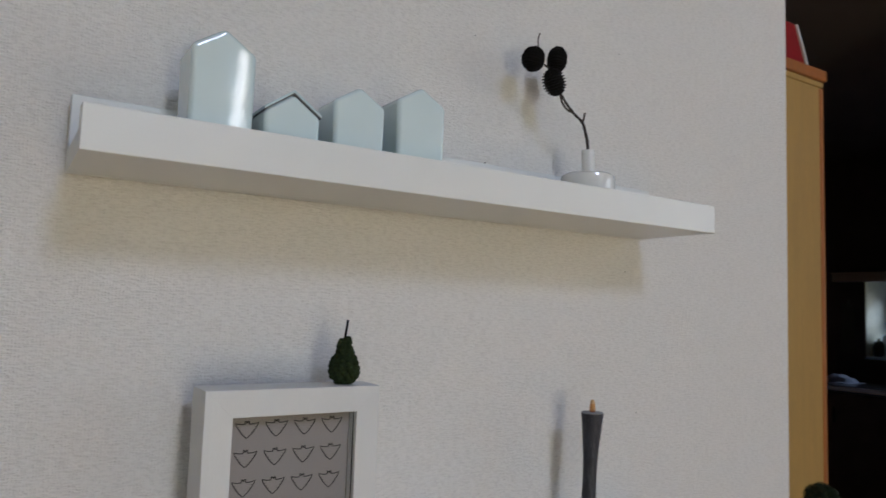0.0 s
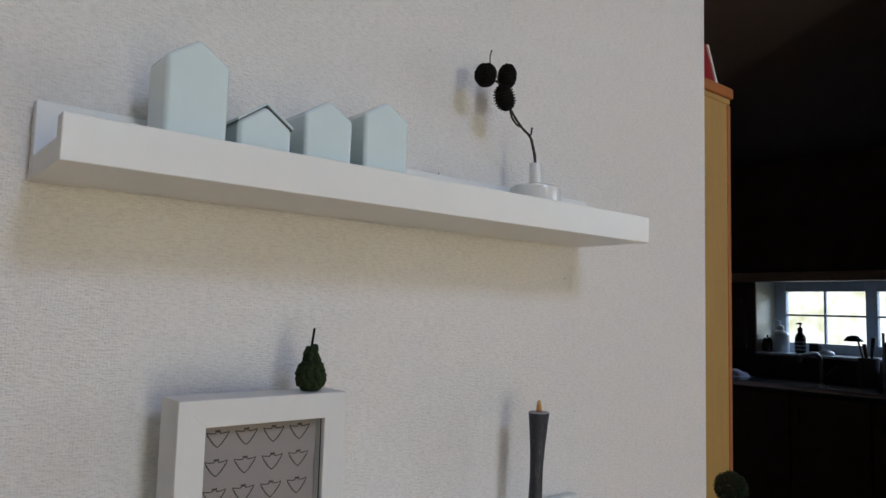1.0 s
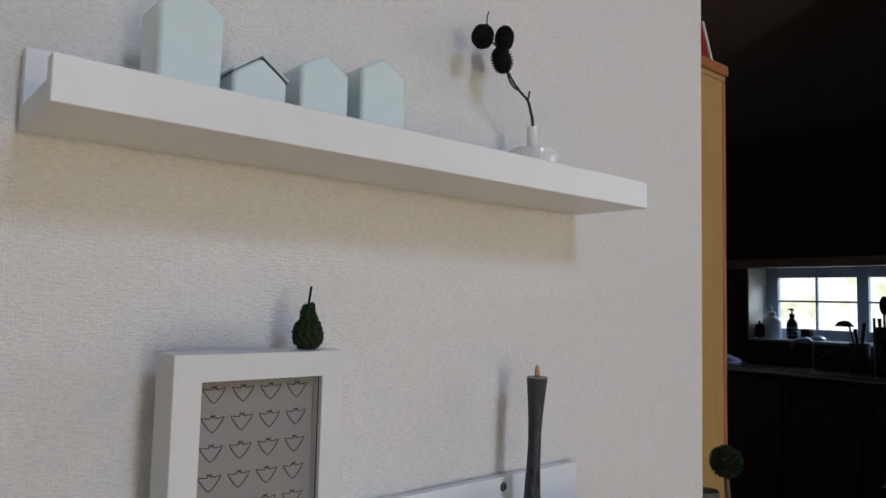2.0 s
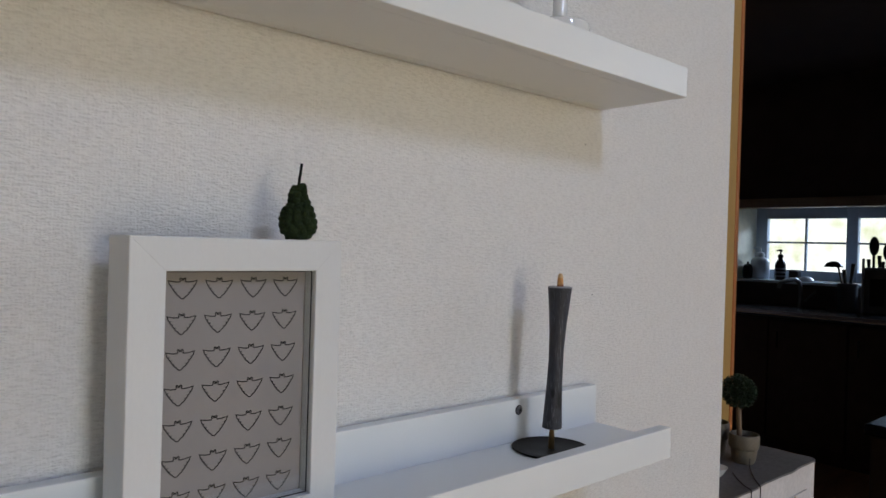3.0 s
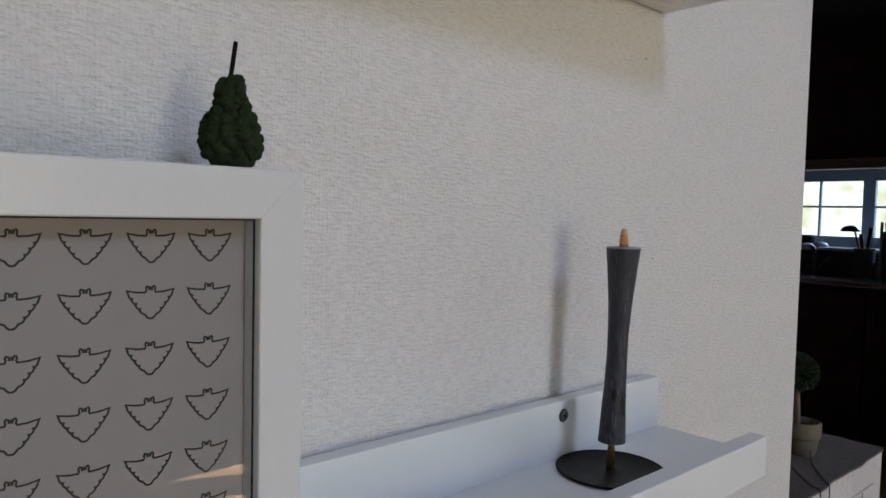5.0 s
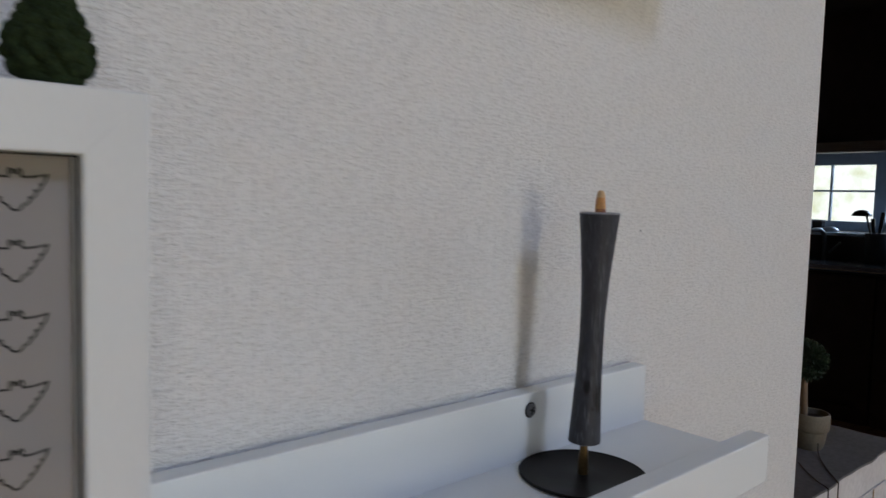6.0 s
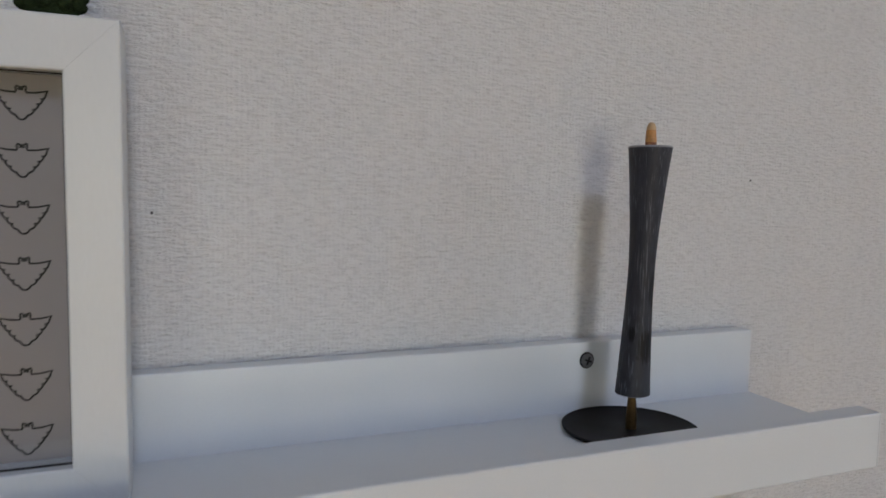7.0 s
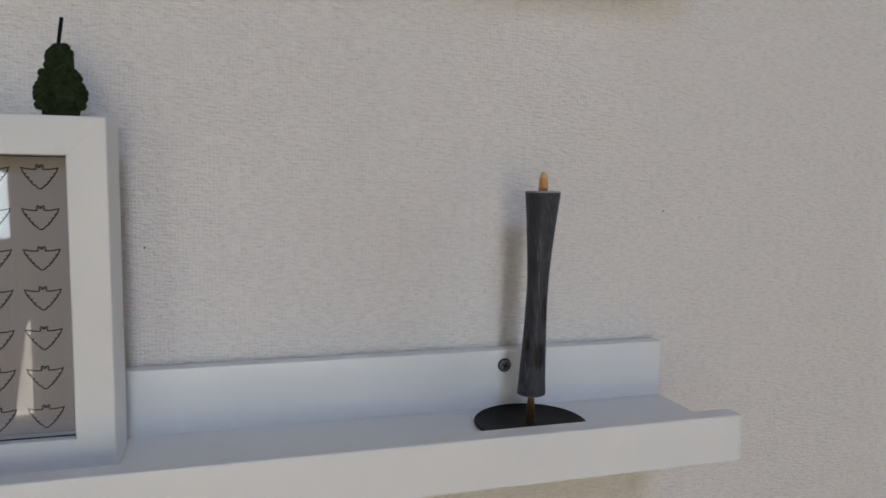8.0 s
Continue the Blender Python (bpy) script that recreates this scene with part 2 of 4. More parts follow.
PLASTER = material("room_plaster", (0.24, 0.22, 0.20), 0.85, vary=0.05, scale=6, fine=120, bump=0.1, reach=0.001)
FLOOR_WOOD = material("floor_boards", (0.50, 0.33, 0.175), 0.4, vary=0.25, scale=6, fine=70, bump=0.1, reach=0.001, stretch=(0.4, 3, 1))
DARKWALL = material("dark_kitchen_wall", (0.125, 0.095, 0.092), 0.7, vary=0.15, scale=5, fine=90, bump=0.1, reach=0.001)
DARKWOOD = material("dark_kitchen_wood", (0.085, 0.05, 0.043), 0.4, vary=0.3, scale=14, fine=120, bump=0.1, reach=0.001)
STONE = material("dark_worktop", (0.04, 0.04, 0.045), 0.16, vary=0.3, scale=40, fine=500)
# blueness in this colour stands in for flare around the bright panes
SASH = material("flare_tinted_window_paint", (0.46, 0.52, 0.60), 0.4, vary=0.08, scale=20)
TILE = material("cream_reveal", (0.80, 0.75, 0.58), 0.35, vary=0.12, scale=25)
PLASTIC = material("pale_plastic", (0.60, 0.64, 0.68), 0.3, vary=0.06)
AMBER = material("dark_bottle", (0.02, 0.017, 0.016), 0.2, vary=0.2)
LABEL = material("bottle_band", (0.16, 0.17, 0.19), 0.6, vary=0.1)
CLOTH = material("pale_cloth", (0.45, 0.48, 0.60), 0.9, vary=0.12, scale=60, fine=500)
GARDEN = glow_material("glowing_garden", (0.62, 0.62, 0.36), (1.0, 1.0, 0.92), 0.16, 3.2)


# ---- mesh helpers ----
def root_of(ob):
    while ob.parent:
        ob = ob.parent
    return ob


def part(name, bm, mat, parent=None, label="", smooth=False):
    """Links a bmesh, made in world places, as one mesh object; under a thing it is moved to the thing's base."""
    if parent:
        bmesh.ops.translate(bm, verts=bm.verts, vec=-root_of(parent).location)
    bmesh.ops.recalc_face_normals(bm, faces=bm.faces)
    me = bpy.data.meshes.new(name)
    bm.to_mesh(me)
    bm.free()
    me.materials.append(mat)
    if smooth:
        me.shade_smooth()
        me.set_sharp_from_angle(angle=radians(40))
    ob = new(name, me)
    ob.parent = parent
    if label:
        ob["label"] = label
    return ob


def thing(name, base, label, category, group=""):
    ob = new(name)
    ob.location, ob.empty_display_size = base, 0.02
    return tagged(ob, label, category, group)


def structure(name, bm, mat, label="", category="", smooth=False):
    return tagged(part(name, bm, mat, smooth=smooth), label, category, kind="structure")


def box(x0, x1, y0, y1, z0, z1, bevel=0.0, bm=None, seg=2):
    own = bmesh.new()
    bmesh.ops.create_cube(own, size=1)
    for v in own.verts:
        v.co = ((x0 + x1) / 2 + v.co.x * (x1 - x0), (y0 + y1) / 2 + v.co.y * (y1 - y0), (z0 + z1) / 2 + v.co.z * (z1 - z0))
    if bevel:
        bmesh.ops.bevel(own, geom=list(own.edges), offset=bevel, segments=seg, profile=0.5, affect="EDGES")
    return join(bm, own)


def join(bm, own):
    if bm is None:
        return own
    me = bpy.data.meshes.new("tmp")
    own.to_mesh(me)
    own.free()
    bm.from_mesh(me)
    bpy.data.meshes.remove(me)
    return bm


def lathe(x, y, profile, steps=40, bm=None, lean=(0, 0), rough=0.0):
    """A turned solid from (radius, z) pairs; lean shifts the top sideways."""
    own = bmesh.new()
    z0, z1 = profile[0][1], profile[-1][1]
    rings = []
    for r, z in profile:
        k = (z - z0) / (z1 - z0) if z1 != z0 else 0
        ring = []
        for i in range(steps):
            a = 2 * math.pi * i / steps
            rr = r * (1 + rough * noise.noise(Vector((math.cos(a) * 2, math.sin(a) * 2, z * 90))))
            ring.append(own.verts.new((x + lean[0] * k + rr * math.cos(a), y + lean[1] * k + rr * math.sin(a), z)))
        rings.append(ring)
    for a, b in zip(rings, rings[1:]):
        for i in range(steps):
            own.faces.new((a[i], a[(i + 1) % steps], b[(i + 1) % steps], b[i]))
    own.faces.new(rings[0][::-1])
    own.faces.new(rings[-1])
    return join(bm, own)


def tube(points, radii, steps=10, bm=None):
    """A round, tapering rod along points."""
    own = bmesh.new()
    pts = [Vector(p) for p in points]
    rings = []
    for i, p in enumerate(pts):
        way = (pts[min(i + 1, len(pts) - 1)] - pts[max(i - 1, 0)]).normalized()
        side = way.cross(Vector((0, 1, 0.01))).normalized()
        up = way.cross(side)
        r = radii[i] if isinstance(radii, (list, tuple)) else radii
        rings.append([own.verts.new(p + r * (math.cos(2 * math.pi * k / steps) * side + math.sin(2 * math.pi * k / steps) * up)) for k in range(steps)])
    for a, b in zip(rings, rings[1:]):
        for k in range(steps):
            own.faces.new((a[k], a[(k + 1) % steps], b[(k + 1) % steps], b[k]))
    own.faces.new(rings[0][::-1])
    own.faces.new(rings[-1])
    return join(bm, own)


def smooth_line(points, n=6):
    """More points on a soft curve through the given ones."""
    p = [Vector(q) for q in points]
    p = [2 * p[0] - p[1]] + p + [2 * p[-1] - p[-2]]
    out = []
    for a, b, c, d in zip(p, p[1:], p[2:], p[3:]):
        for i in range(n):
            t = i / n
            out.append(0.5 * (2 * b + (c - a) * t + (2 * a - 5 * b + 4 * c - d) * t * t + (3 * b - a - 3 * c + d) * t ** 3))
    return out + [p[-2]]


def prism(outline, y0, y1, bevel=0.0, bm=None, seg=3):
    """An upright outline of (x, z) pairs, given depth along y."""
    own = bmesh.new()
    a = [own.verts.new((x, y0, z)) for x, z in outline]
    b = [own.verts.new((x, y1, z)) for x, z in outline]
    own.faces.new(a)
    own.faces.new(b[::-1])
    for i in range(len(a)):
        j = (i + 1) % len(a)
        own.faces.new((a[j], a[i], b[i], b[j]))
    bmesh.ops.recalc_face_normals(own, faces=own.faces)
    if bevel:
        bmesh.ops.bevel(own, geom=list(own.edges), offset=bevel, segments=seg, profile=0.5, affect="EDGES")
    return join(bm, own)


# ---- the room ----
EDGE = 0.554
H = 4.0
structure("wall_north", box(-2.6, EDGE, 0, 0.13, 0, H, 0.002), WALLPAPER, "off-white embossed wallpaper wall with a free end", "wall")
structure("floor", box(-2.75, 5.45, -3.7, 2.65, -0.12, 0), FLOOR_WOOD, "brown wooden floor", "floor")
structure("ceiling", box(-2.75, 2.3, -3.6, 0.13, H, H + 0.1), PLASTER, "plain white ceiling", "ceiling")
# unseen closing wall, coloured dark so it bounces little light from the left
structure("wall_west", box(-2.75, -2.6, -3.6, 0.13, 0, H), material("dark_low_bounce_brown", (0.12, 0.085, 0.06), 0.6, vary=0.2, scale=8, fine=90, bump=0.1, stretch=(1, 3, 0.3)), "plain unseen wall, made dark brown to cut light bounced from the left", "wall")
# unseen partition, added to keep the south windows' light out of the kitchen
eastwall = bmesh.new()
for y0, y1, z0, z1 in ((-3.6, -2.2, 0, H), (-0.9, 0.2, 0, H), (-2.2, -0.9, 0, 1.0), (-2.2, -0.9, 2.2, H)):
    box(2.2, 2.3, y0, y1, z0, z1, 0, eastwall)
structure("wall_east_light_stop", eastwall, PLASTER, "unseen partition wall added to keep daylight out of the kitchen, with a window", "wall")
structure("wall_over_opening", box(EDGE, 2.2, 0.002, 0.13, 2.5, H), PLASTER, "plain wall over the kitchen opening", "wall")

# the south wall: its windows, and an added low panel holding off the sun
south = bmesh.new()
holes = ((-2.0, -0.955, 0.06, 2.1), (-0.42, 0.18, 0.9, 1.65), (-0.3, 0.34, 3.02, 3.78), (0.655, 0.815, 2.09, 2.76), (-0.42, 0.18, 0.12, 0.88))
xs = sorted({-2.6, 2.2} | {h[0] for h in holes} | {h[1] for h in holes})
zs = sorted({0, H} | {h[2] for h in holes} | {h[3] for h in holes})
for x0, x1 in zip(xs, xs[1:]):
    for z0, z1 in zip(zs, zs[1:]):
        if not any(h[0] <= x0 and x1 <= h[1] and h[2] <= z0 and z1 <= h[3] for h in holes):
            box(x0, x1, -3.51, -3.45, z0, z1, 0, south)
structure("wall_south", south, PLASTER, "plain off-white wall with windows", "wall")


def glazed(name, x0, x1, z0, z1, label, category, glass):
    w = tagged(thing(name, ((x0 + x1) / 2, -3.48, z0), label, category), kind="structure")
    t = 0.035
    part("window_frame", box(x0, x0 + t, -3.505, -3.455, z0, z1, 0.004), FRAME_WHITE, w)
    part("window_frame", box(x1 - t, x1, -3.505, -3.455, z0, z1, 0.004), FRAME_WHITE, w)
    part("window_frame", box(x0 + t, x1 - t, -3.505, -3.455, z0, z0 + t, 0.004), FRAME_WHITE, w)
    part("window_frame", box(x0 + t, x1 - t, -3.505, -3.455, z1 - t, z1, 0.004), FRAME_WHITE, w)
    pane = part("pane", box(x0 + t, x1 - t, -3.482, -3.478, z0 + t, z1 - t), glass, w)
    pane.visible_shadow = glass is FROSTED


for i, h in enumerate(holes):
    frosted = i == 4
    glazed("window_%d" % (i + 1 + frosted * 2), *h, "white framed low panel of frosted glass" if frosted else "white framed window, closed", "window", FROSTED if frosted else GLASS)
ew = tagged(thing("window_5", (2.25, -1.55, 1.0), "white framed side window, closed", "window"), kind="structure")
for y0, y1, z0, z1 in ((-2.2, -2.15, 1.0, 2.2), (-0.95, -0.9, 1.0, 2.2), (-2.15, -0.95, 1.0, 1.05), (-2.15, -0.95, 2.15, 2.2)):
    part("window_frame", box(2.22, 2.28, y0, y1, z0, z1, 0.004), FRAME_WHITE, ew)
pane = part("pane", box(2.248, 2.252, -2.15, -0.95, 1.05, 2.15), GLASS, ew)
pane.visible_shadow = False
cu = thing("curtain", (-1.05, -3.38, 0.0), "grey-brown curtain drawn half across the side window", "curtain")
cloth = bmesh.new()
rows = []
for i in range(60):
    z = 0.003 + (2.2 - 0.003) * i / 59
    left = -1.25 if z < 0.94 else (-1.035 if z < 1.3 else -1.12)
    right = -0.93 if z > 0.58 else -0.975 - 0.075 * (0.58 - z) / 0.5
    rows.append([cloth.verts.new((left + (right - left) * k / 40, -3.37 + 0.012 * math.sin(k * 1.3), z)) for k in range(41)])
for a, b in zip(rows, rows[1:]):
    for k in range(40):
        cloth.faces.new((a[k], a[k + 1], b[k + 1], b[k]))
bmesh.ops.solidify(cloth, geom=cloth.faces, thickness=0.002)
part("fabric", cloth, material("curtain_cloth", (0.20, 0.17, 0.15), 0.9, vary=0.1, scale=30, fine=600), cu, smooth=True)
part("rail", tube([(-2.1, -3.40, 2.215), (-0.9, -3.40, 2.215)], 0.01), STEEL, cu)
structure("ground", box(-60, 60, -60, 60, -0.5, -0.3), material("outdoor_grass", (0.09, 0.12, 0.04), 0.9, vary=0.3, scale=2, fine=40), "grass outside the house", "ground")
# pale slab added outdoors to brighten what the print's glass reflects
structure("pavement", box(-6, 6, -9.5, -3.7, -0.3, -0.12, 0.01), material("pale_reflecting_slab", (0.42, 0.39, 0.35), 0.85, vary=0.2, scale=3, fine=60, bump=0.2, reach=0.002), "unseen pale slab added outside the windows to brighten the glass reflection", "pavement")
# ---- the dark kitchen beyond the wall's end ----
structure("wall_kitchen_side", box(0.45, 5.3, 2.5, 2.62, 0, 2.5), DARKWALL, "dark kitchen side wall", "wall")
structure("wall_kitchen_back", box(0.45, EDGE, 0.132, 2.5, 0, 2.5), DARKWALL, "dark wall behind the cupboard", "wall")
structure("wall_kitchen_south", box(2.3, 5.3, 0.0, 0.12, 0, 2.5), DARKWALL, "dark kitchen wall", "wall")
structure("ceiling_kitchen", box(0.45, 5.3, 0.132, 2.62, 2.502, 2.58), material("dark_brown_ceiling", (0.13, 0.10, 0.095), 0.8, vary=0.1, scale=4), "dark kitchen ceiling", "ceiling")
WX = 5.1
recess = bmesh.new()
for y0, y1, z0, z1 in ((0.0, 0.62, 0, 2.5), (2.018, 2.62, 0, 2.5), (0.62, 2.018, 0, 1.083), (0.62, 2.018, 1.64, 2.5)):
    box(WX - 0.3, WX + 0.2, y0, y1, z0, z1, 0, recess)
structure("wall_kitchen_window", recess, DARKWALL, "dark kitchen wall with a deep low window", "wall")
structure("window_reveal", box(WX - 0.3, WX + 0.018, 2.008, 2.0165, 1.09, 1.632, 0.002), TILE, "cream tiled window reveal", "trim")
lintel = box(WX - 0.38, WX - 0.302, 0.3, 2.2, 1.604, 1.660, 0.006)
box(WX - 0.395, WX - 0.302, 0.3, 2.2, 1.660, 1.670, 0.002, lintel)
structure("window_lintel", lintel, material("lintel_wood", (0.50, 0.42, 0.35), 0.4, vary=0.15, scale=10, stretch=(3, 0.3, 3)), "brown wooden lintel shelf over the window", "trim")
kw = tagged(thing("window_6", (WX + 0.04, 1.35, 1.085), "kitchen window with small panes, blue-grey from flare put into its colour", "window"), kind="structure")
fx0, fx1 = WX, WX + 0.05
# sill paler and bluer than the sash, sky light put into its colour
part("window_sill", box(WX - 0.33, WX - 0.002, 0.63, 2.006, 1.07, 1.09, 0.006), material("pale_sill", (0.72, 0.80, 0.88), 0.25, vary=0.06), kw)
for y0, y1 in ((1.925, 2.015), (1.297, 1.372), (0.66, 0.744)):
    part("window_frame", box(fx0, fx1, y0, y1, 1.09, 1.634, 0.004), SASH, kw)
for y0, y1 in ((1.372, 1.925), (0.744, 1.297)):
    part("window_frame", box(fx0, fx1, y0, y1, 1.09, 1.161, 0.004), SASH, kw)
    part("window_frame", box(fx0, fx1, y0, y1, 1.546, 1.634, 0.004), SASH, kw)
    ym = (y0 + y1) / 2
    part("glazing_bar", box(fx0 + 0.012, fx1 - 0.012, ym - 0.007, ym + 0.007, 1.161, 1.546, 0.002), SASH, kw)
    part("glazing_bar", box(fx0 + 0.012, fx1 - 0.012, y0, ym - 0.007, 1.361, 1.375, 0.002), SASH, kw)
    part("glazing_bar", box(fx0 + 0.012, fx1 - 0.012, ym + 0.007, y1, 1.361, 1.375, 0.002), SASH, kw)
    for a, b in ((y0, ym - 0.007), (ym + 0.007, y1)):
        for c, d in ((1.161, 1.361), (1.375, 1.546)):
            p = part("pane", box(fx0 + 0.02, fx0 + 0.024, a, b, c, d), GLASS, kw)
            p.visible_shadow = False
# this sheet glows by itself in place of a sunlit slope
structure("backdrop", box(9.0, 9.05, -3, 7, -0.2, 4.5), GARDEN, "glowing backdrop sheet standing in for the bright garden slope outside the kitchen window", "backdrop")


def counter_unit(y0, y1):
    c = thing("kitchen_cabinet", (4.55, (y0 + y1) / 2, 0), "dark wooden kitchen base cabinet", "cabinet", "kitchen base cabinets")
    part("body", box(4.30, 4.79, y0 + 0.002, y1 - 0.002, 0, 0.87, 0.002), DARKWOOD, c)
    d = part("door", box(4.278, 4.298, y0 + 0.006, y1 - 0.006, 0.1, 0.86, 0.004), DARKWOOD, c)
    part("handle", tube([(4.265, y1 - 0.06, 0.78), (4.265, y1 - 0.06, 0.68)], 0.006), AMBER, d)


for i in range(5):
    counter_unit(0.13 + 0.47 * i, 0.60 + 0.47 * i)
wt = tagged(part("worktop", box(4.25, 4.795, 0.125, 2.495, 0.878, 0.92, 0.004), STONE), "dark polished stone kitchen worktop with a strip added for its edge glint", "worktop")
# bright strip added to catch the window's glint along the worktop edge
part("glint_strip", box(4.236, 4.2495, 0.125, 2.495, 0.884, 0.9185, 0.012, seg=6), material("edge_glint_metal", (0.75, 0.77, 0.85), 0.16, metal=0.9, vary=0.15, scale=30, stretch=(1, 0.1, 1)), wt, "bright metal strip added for the window's glint on the edge", smooth=True)

# things on the sill and worktop
WT, SL = 0.921, 1.0915
pb = thing("pump_bottle", (4.95, 1.757, SL), "dark pump soap bottle with pale bands on the window sill", "bottle")
part("body", lathe(4.95, 1.757, [(0.034, SL), (0.038, SL + 0.006), (0.038, 1.196), (0.035, 1.212), (0.024, 1.232), (0.017, 1.240), (0.0165, 1.252)], 28), AMBER, pb, smooth=True)
for z in (1.112, 1.140, 1.166):
    part("band", lathe(4.95, 1.757, [(0.0387, z), (0.0387, z + 0.012)], 28), LABEL, pb)
part("collar", lathe(4.95, 1.757, [(0.019, 1.252), (0.0195, 1.256), (0.0195, 1.270), (0.014, 1.277)], 24), AMBER, pb, smooth=True)
part("pump", tube([(4.95, 1.757, 1.277), (4.95, 1.757, 1.300)], 0.006, 10), AMBER, pb)
part("nozzle", tube([(4.95, 1.745, 1.303), (4.95, 1.757, 1.306), (4.947, 1.774, 1.306), (4.944, 1.784, 1.302)], [0.008, 0.009, 0.006, 0.004], 10), AMBER, pb)
wb = thing("soap_dispenser", (4.95, 1.905, SL), "pale plastic detergent bottle with a pump cap", "bottle")
part("body", lathe(4.95, 1.905, [(0.060, SL), (0.066, SL + 0.008), (0.066, 1.212), (0.060, 1.232), (0.036, 1.248), (0.026, 1.254), (0.026, 1.262)], 28), PLASTIC, wb, smooth=True)
part("cap", lathe(4.95, 1.905, [(0.029, 1.262), (0.030, 1.266), (0.028, 1.284), (0.012, 1.292)], 24), PLASTIC, wb, smooth=True)
part("nozzle", tube([(4.95, 1.905, 1.290), (4.95, 1.905, 1.318), (4.946, 1.925, 1.325), (4.94, 1.950, 1.318)], [0.008, 0.009, 0.008, 0.006], 10), PLASTIC, wb)
jar = thing("storage_jar", (4.885, 1.968, SL), "dark round jar with a knobbed lid on the window sill", "jar")
part("body", lathe(4.885, 1.968, [(0.026, SL), (0.034, SL + 0.006), (0.037, 1.150), (0.034, 1.172), (0.028, 1.180)], 24), AMBER, jar, smooth=True)
part("lid", lathe(4.885, 1.968, [(0.031, 1.180), (0.031, 1.187), (0.018, 1.197), (0.007, 1.200), (0.009, 1.210), (0.004, 1.217)], 24), AMBER, jar, smooth=True)
tb = thing("small_box", (4.96, 1.655, SL), "small dark box on the window sill", "box")
part("body", box(4.93, 4.99, 1.625, 1.69, SL, 1.16, 0.004), AMBER, tb)
part("lid", box(4.927, 4.993, 1.622, 1.693, 1.16, 1.168, 0.002), LABEL, tb)
fc = thing("tap", (4.74, 1.55, WT), "steel kitchen mixer tap behind the worktop", "tap")
part("spout", tube(smooth_line([(4.74, 1.53, WT), (4.74, 1.53, 1.05), (4.70, 1.55, 1.105), (4.60, 1.60, 1.085), (4.58, 1.61, 1.05)]), 0.014, 12), STEEL, fc, smooth=True)
part("lever", tube([(4.74, 1.50, 0.96), (4.73, 1.43, 1.03)], 0.008), STEEL, fc)
uh = thing("utensil_pot", (4.65, 1.205, WT), "dark pot of dark ladles and spatulas on the worktop", "utensil pot")
part("pot", lathe(4.65, 1.205, [(0.05, WT), (0.055, WT + 0.008), (0.06, 1.10), (0.055, 1.10), (0.05, 0.96)], 24), LABEL, uh, smooth=True)
part("ladle_handle", tube([(4.65, 1.205, 0.96), (4.65, 1.265, 1.205)], 0.006), AMBER, uh)
part("ladle", lathe(4.65, 1.292, [(0.057, 1.203), (0.055, 1.213), (0.04, 1.232), (0.015, 1.242)], 20), AMBER, uh, smooth=True)
for dy, dz in ((-0.03, 0.13), (0.025, 0.09)):
    part("spatula", tube([(4.65, 1.205, 0.96), (4.65, 1.205 + dy, 1.1 + dz)], [0.006, 0.012]), AMBER, uh)
kb = thing("tool_rack", (4.65, 1.03, WT), "dark rack of kitchen tools with pale posts on the worktop", "rack")
part("rack", box(4.60, 4.70, 0.95, 1.100, WT, 1.21, 0.01), LABEL, kb)
for y in (0.956, 1.100):
    part("post", tube([(4.592, y, WT), (4.592, y, 1.265)], 0.008, 10), PLASTIC, kb)
for y, z in ((1.085, 1.262), (1.025, 1.285), (1.005, 1.25)):
    part("tool_handle", tube([(4.65, y, 1.19), (4.65, y + 0.004, z)], [0.008, 0.012], 10), AMBER, kb)
part("front_panel", box(4.59, 4.598, 0.98, 1.06, 0.97, 1.14, 0.002), AMBER, kb)
for y, z, r in ((1.06, 1.345, 0.036), (0.985, 1.31, 0.032)):
    part("brush_handle", tube([(4.65, y, 1.21), (4.65, y, z - 0.02)], 0.008), AMBER, kb)
    bm = bmesh.new()
    bmesh.ops.create_uvsphere(bm, u_segments=16, v_segments=10, radius=r, matrix=Matrix.Translation((4.65, y, z)) @ Matrix.Diagonal((0.35, 0.8, 1.7, 1)))
    part("brush_head", bm, AMBER, kb, smooth=True)
bm = bmesh.new()
bmesh.ops.create_grid(bm, x_segments=24, y_segments=24, size=0.11, matrix=Matrix.Translation((4.5, 2.03, 0.93)))
for v in bm.verts:
    d = (Vector((4.5, 2.03)) - v.co.xy).length
    v.co.z = WT + 0.003 + max(0, 0.05 * (1 - (d / 0.11) ** 2)) + 0.012 * noise.noise(v.co * 25) * (d < 0.1)
bmesh.ops.solidify(bm, geom=bm.faces, thickness=0.003)
tagged(part("dish_cloth", bm, CLOTH, smooth=True), "crumpled pale blue dish cloth on the worktop", "cloth")
bowls = thing("upturned_bowl", (4.90, 1.56, SL), "pale blue upturned china bowl on the window sill", "bowl")
part("bowl", lathe(4.90, 1.56, [(0.055, SL), (0.057, SL + 0.004), (0.052, SL + 0.016), (0.036, SL + 0.028), (0.020, SL + 0.032), (0.020, SL + 0.036), (0.017, SL + 0.036)], 32), PLASTIC, bowls, smooth=True)
tw = thing("wall_board", (4.785, 2.12, 1.11), "narrow dark board hanging beside the window", "board")
part("board", box(4.775, 4.798, 2.075, 2.165, 1.11, 1.45, 0.004), material("faint_board", (0.12, 0.105, 0.09), 0.6, vary=0.2), tw)
part("hanger", tube([(4.785, 2.12, 1.448), (4.796, 2.12, 1.48)], 0.004), STEEL, tw)
bx = thing("storage_box", (3.25, 0.38, 0), "dark lidded storage box on the kitchen floor", "box")
